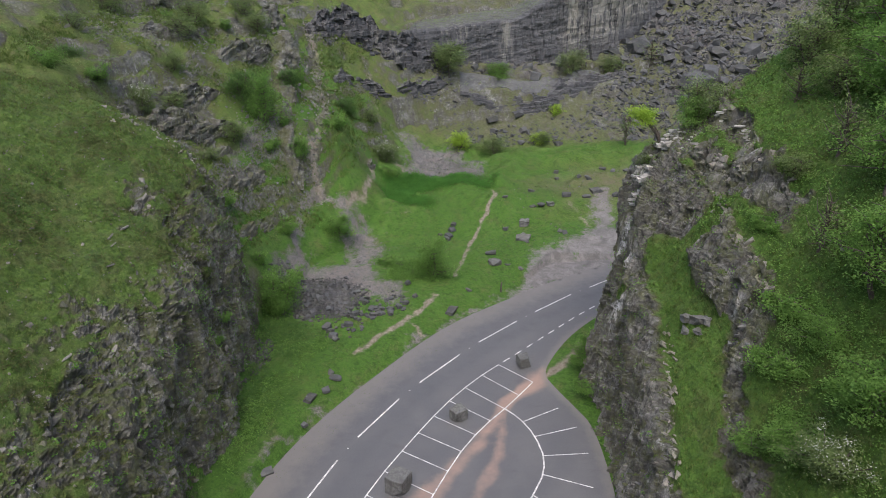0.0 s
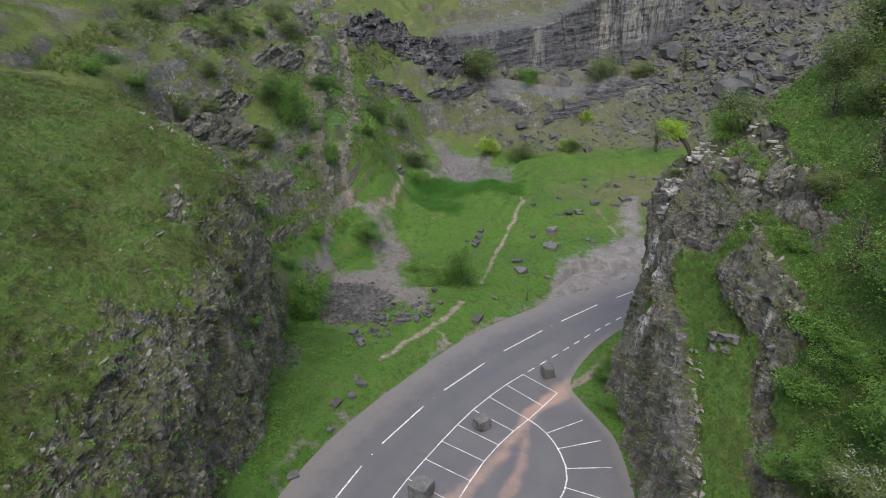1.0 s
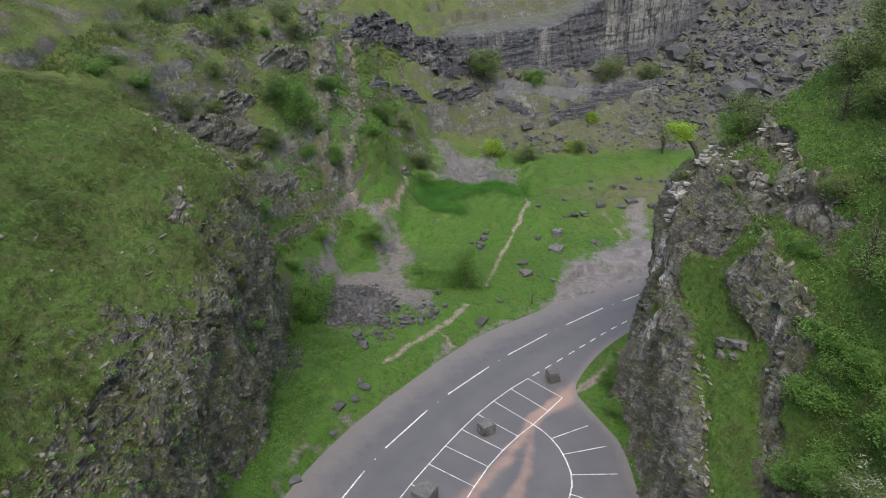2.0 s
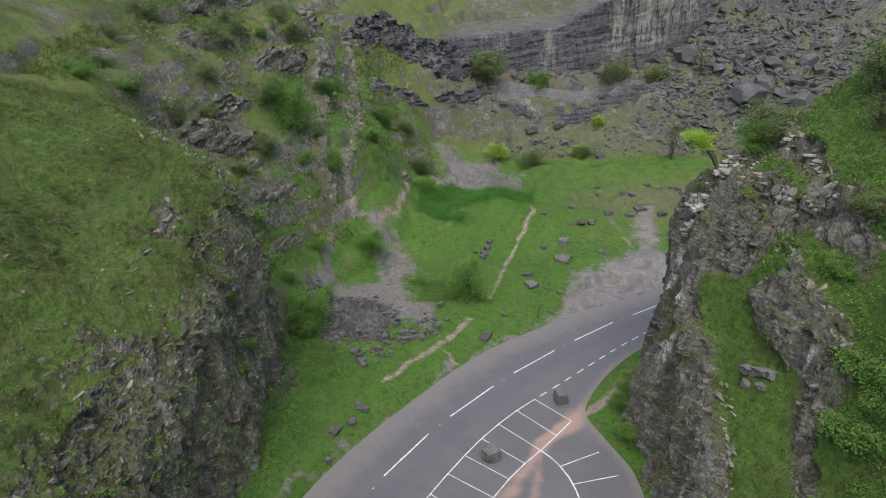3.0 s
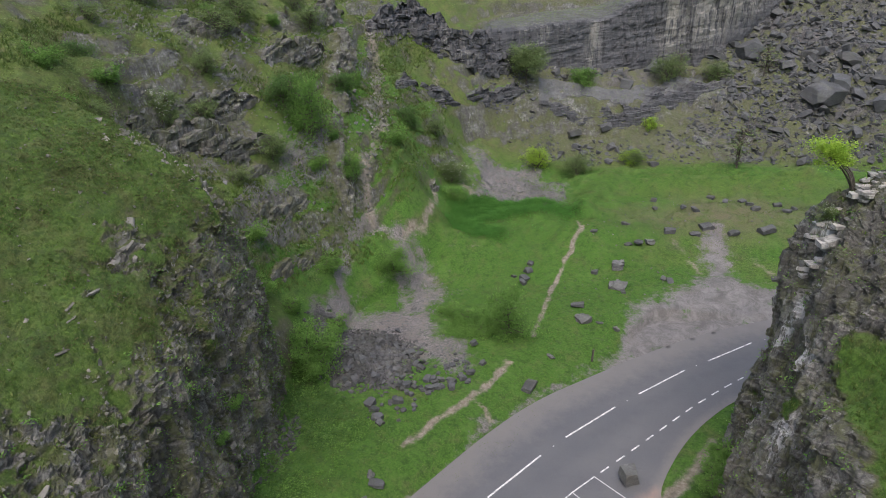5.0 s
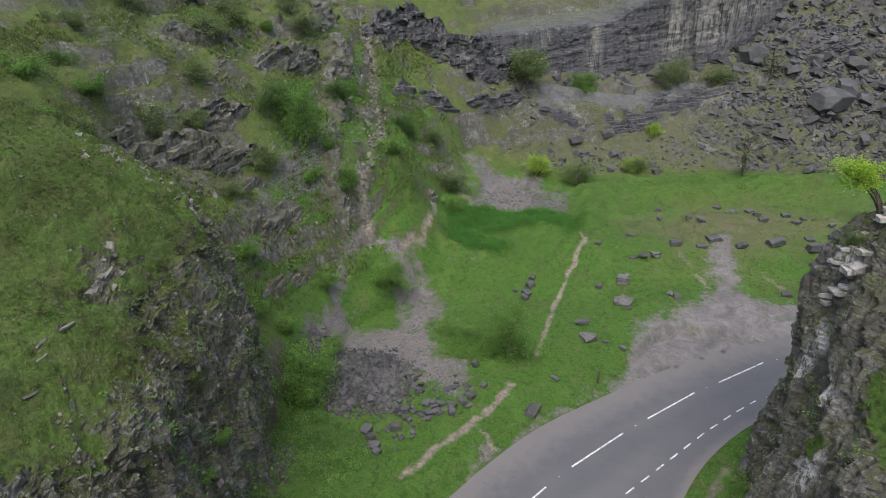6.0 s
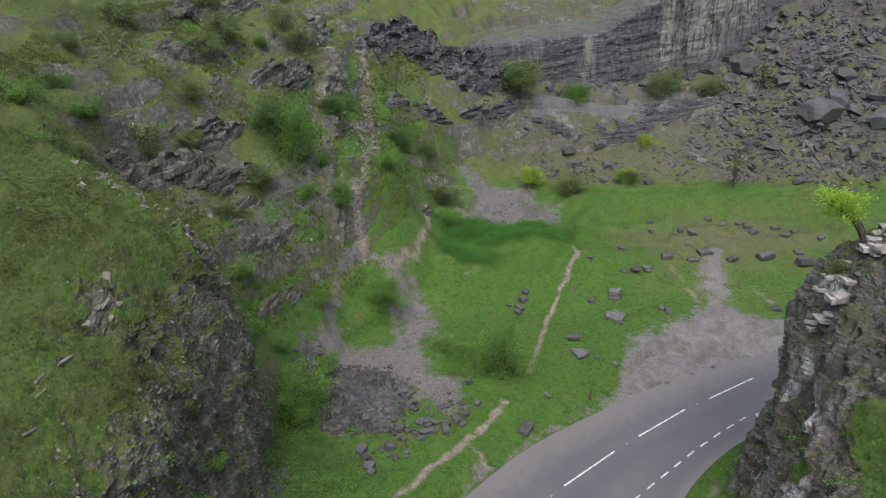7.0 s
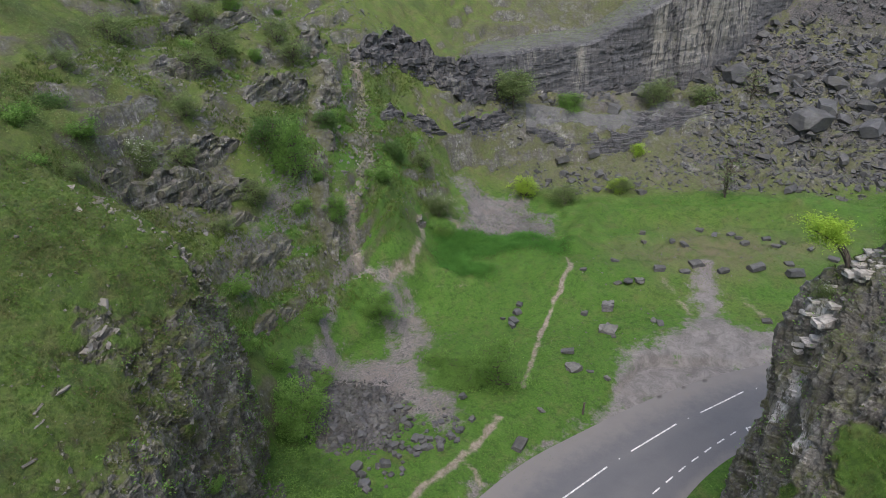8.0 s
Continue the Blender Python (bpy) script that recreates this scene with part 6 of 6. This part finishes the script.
def undergrowth(label, places, seed, material, size=0.35):
    """Low leafy clumps that roughen a slope."""
    rs = np.random.RandomState(seed)
    places = places + np.array([0, 0, 0.12])
    v, f = leaf_cloud(places, size * rs.uniform(0.4, 1.5, len(places)), 16, 0.085, seed)
    return tagged(new("undergrowth", mesh_of("undergrowth", v, f, material)), label, "undergrowth", kind="stuff")


undergrowth("rough low growth of brambles and fern on the hillside", scatter_in([(-50, 60), (-37, 60), (-24, 68), (-15, 92), (-9, 112), (-16, 130), (-40, 132), (-54, 100)], 3600, 41, 0.5), 41, LEAF_OLIVE)
undergrowth("tall rough growth of brambles on the high hillside", scatter_in([(-72, 70), (-46, 60), (-37, 72), (-46, 100), (-50, 125), (-80, 120)], 3600, 49, 0.5), 49, LEAF_OLIVE, 0.55)
undergrowth("sparse weeds among the quarry stones", scatter_in([(-4, 122), (10, 117), (60, 114), (60, 140), (30, 146), (0, 136)], 1300, 42, 0.7), 42, LEAF_OLIVE)
undergrowth("weeds in the grass at the cliff foot", scatter_in([(-18.6, 40), (-16.4, 38), (-13.5, 50), (-10, 57.5), (-18, 62.5), (-21, 62), (-20.5, 54)], 900, 43, 0.9) - np.array([0, 0, 0.06]), 43, LEAF_DARK, 0.25)
undergrowth("young nettles and dock in the grass at the cliff foot", scatter_in([(-18.6, 40), (-17, 38), (-14.5, 50), (-12, 58), (-18, 62.5), (-21, 62), (-20.5, 54)], 500, 143, 0.9) - np.array([0, 0, 0.04]), 143, LEAF_FRESH, 0.22)
undergrowth("tall weeds round the lower scree", scatter_in([(-6.5, 75.5), (-3.5, 77), (0.5, 73), (-1.5, 69), (-5, 65.5), (-4.8, 69.5), (-7.4, 72)], 420, 144, 0.5), 144, LEAF_FRESH, 0.25)
w = shown(left_grid, 20, 66, 30) * smooth(0.7, 0.2, left_rock) * smooth(-0.3, 0.6, fbm(left_grid.reshape(-1, 3) * 0.3, 77, 3)).reshape(left_rock.shape)
undergrowth("low brown and green heathy growth on the cliff brow", grid_sample(left_grid, w, 4200, 48) - np.array([0, 0, 0.08]), 48, LEAF_HEATH, 0.22)
w = shown(right_grid, 16, 60, 36) * smooth(0.5, 0.1, right_rock) * (right_grid[..., 0] > 20)
undergrowth("low fern and bramble on the steep bank", grid_sample(right_grid, w, 3400, 44), 44, LEAF_FRESH, 0.3)
w = shown(right_grid, 20, 58, 22) * smooth(0.3, 0.7, right_rock)
undergrowth("ivy and small plants rooted in the crag", grid_sample(right_grid, w, 260, 45), 45, LEAF_FRESH, 0.22)
w = shown(left_grid, 22, 66, 18) * smooth(0.3, 0.7, left_rock)
undergrowth("ivy and small plants rooted in the cliff", grid_sample(left_grid, w, 1000, 46), 46, LEAF_FRESH, 0.2)
undergrowth("pale rough growth on the hill above the quarry wall", scatter_in([(-22, 132), (0, 152), (30, 163), (34, 186), (-34, 186)], 1300, 47, 0.6), 47, LEAF_OLIVE, 0.5)
p = np.concatenate([along(GULLY_PATH, 13, 52, 420), along(GULLY_PATH, 25, 52, 420)])
p = p + np.random.RandomState(3).normal(0, 0.55, p.shape)
strewn("path_stones", "worn pale stones of a rough gully path", xyz(p[:, 0], p[:, 1], ground_height(p[:, 0], p[:, 1])), sizes_of(len(p), 33, 0.30, 0.9), PATHSTONE, 33)


# ---- wayside post ----
def wayside_post(x, y):
    root = tagged(new("wooden_post"), "short dark wooden post beside the road", "post")
    bm = bmesh.new()
    bmesh.ops.create_cone(bm, cap_ends=True, segments=10, radius1=0.11, radius2=0.095, depth=1.5)
    bmesh.ops.bevel(bm, geom=[e for e in bm.edges if abs(e.verts[0].co.z - e.verts[1].co.z) < 0.01], offset=0.02, segments=1, affect="EDGES")
    bmesh.ops.translate(bm, verts=bm.verts, vec=(0, 0, 0.6))
    me = bpy.data.meshes.new("shaft")
    bm.to_mesh(me)
    bm.free()
    me.materials.append(BARK)
    part("shaft", me, root)
    root.matrix_basis = pose(x, y, height_at(x, y), 0, 2, 0)


wayside_post(7.2, 69.3)


# ---- grass, uncountable ----
def tufts(name, label, places, height, seed, material=None):
    """Grass tufts of a few bent blades each, in one mesh."""
    rs = np.random.RandomState(seed)
    n, k = len(places), 5
    c = np.repeat(places, k, axis=0) + rs.normal(0, 0.08, (n * k, 3)) * np.array([1, 1, 0.2])
    h = np.repeat(height * rs.uniform(0.5, 1.3, n), k) * rs.uniform(0.7, 1.2, n * k)
    ang = rs.uniform(0, 2 * np.pi, n * k)
    side = np.stack([np.cos(ang), np.sin(ang), 0 * ang], axis=1) * (h * 0.15)[:, None]
    lean = np.stack([rs.normal(0, 0.4, n * k), rs.normal(0, 0.4, n * k), np.ones(n * k)], axis=1) * h[:, None]
    base = c - np.array([0, 0, 0.04])
    v = np.stack([base - side, base + side, base + lean], axis=1).reshape(-1, 3)
    me = mesh_of(name, v, np.arange(len(v)).reshape(-1, 3), material or GRASS, False, {"lush": np.full(len(v), 0.4)})
    return tagged(new(name, me), label, "grass", kind="stuff")


w = shown(left_grid, 20, 68, 32) * smooth(0.55, 0.1, left_rock)
tufts("grass_tufts", "rough tufted grass on the cliff brow", grid_sample(left_grid, w, 60000, 21), 0.15, 21)
w = shown(right_grid, 16, 60, 36) * smooth(0.55, 0.1, right_rock)
tufts("grass_tufts", "rough tufted grass on the crag ledges", grid_sample(right_grid, w, 30000, 22), 0.19, 22)
p = scatter_in([(-19, 40), (-14, 38), (2, 61), (9, 69), (12, 80), (22, 90), (40, 92), (40, 116), (6, 120), (-10, 100), (-12, 84), (-6, 70), (-8, 64), (-14, 62), (-21, 62)], 22000, 23)
tufts("grass_tufts", "short bright grass on the valley floor", p, 0.14, 23)
p = scatter_in([(-46, 64), (-24, 68), (-14, 90), (-8, 112), (-14, 126), (-30, 124), (-46, 100)], 16000, 24, 0.5)
tufts("grass_tufts", "long rough grass on the hillside", p, 0.32, 24)
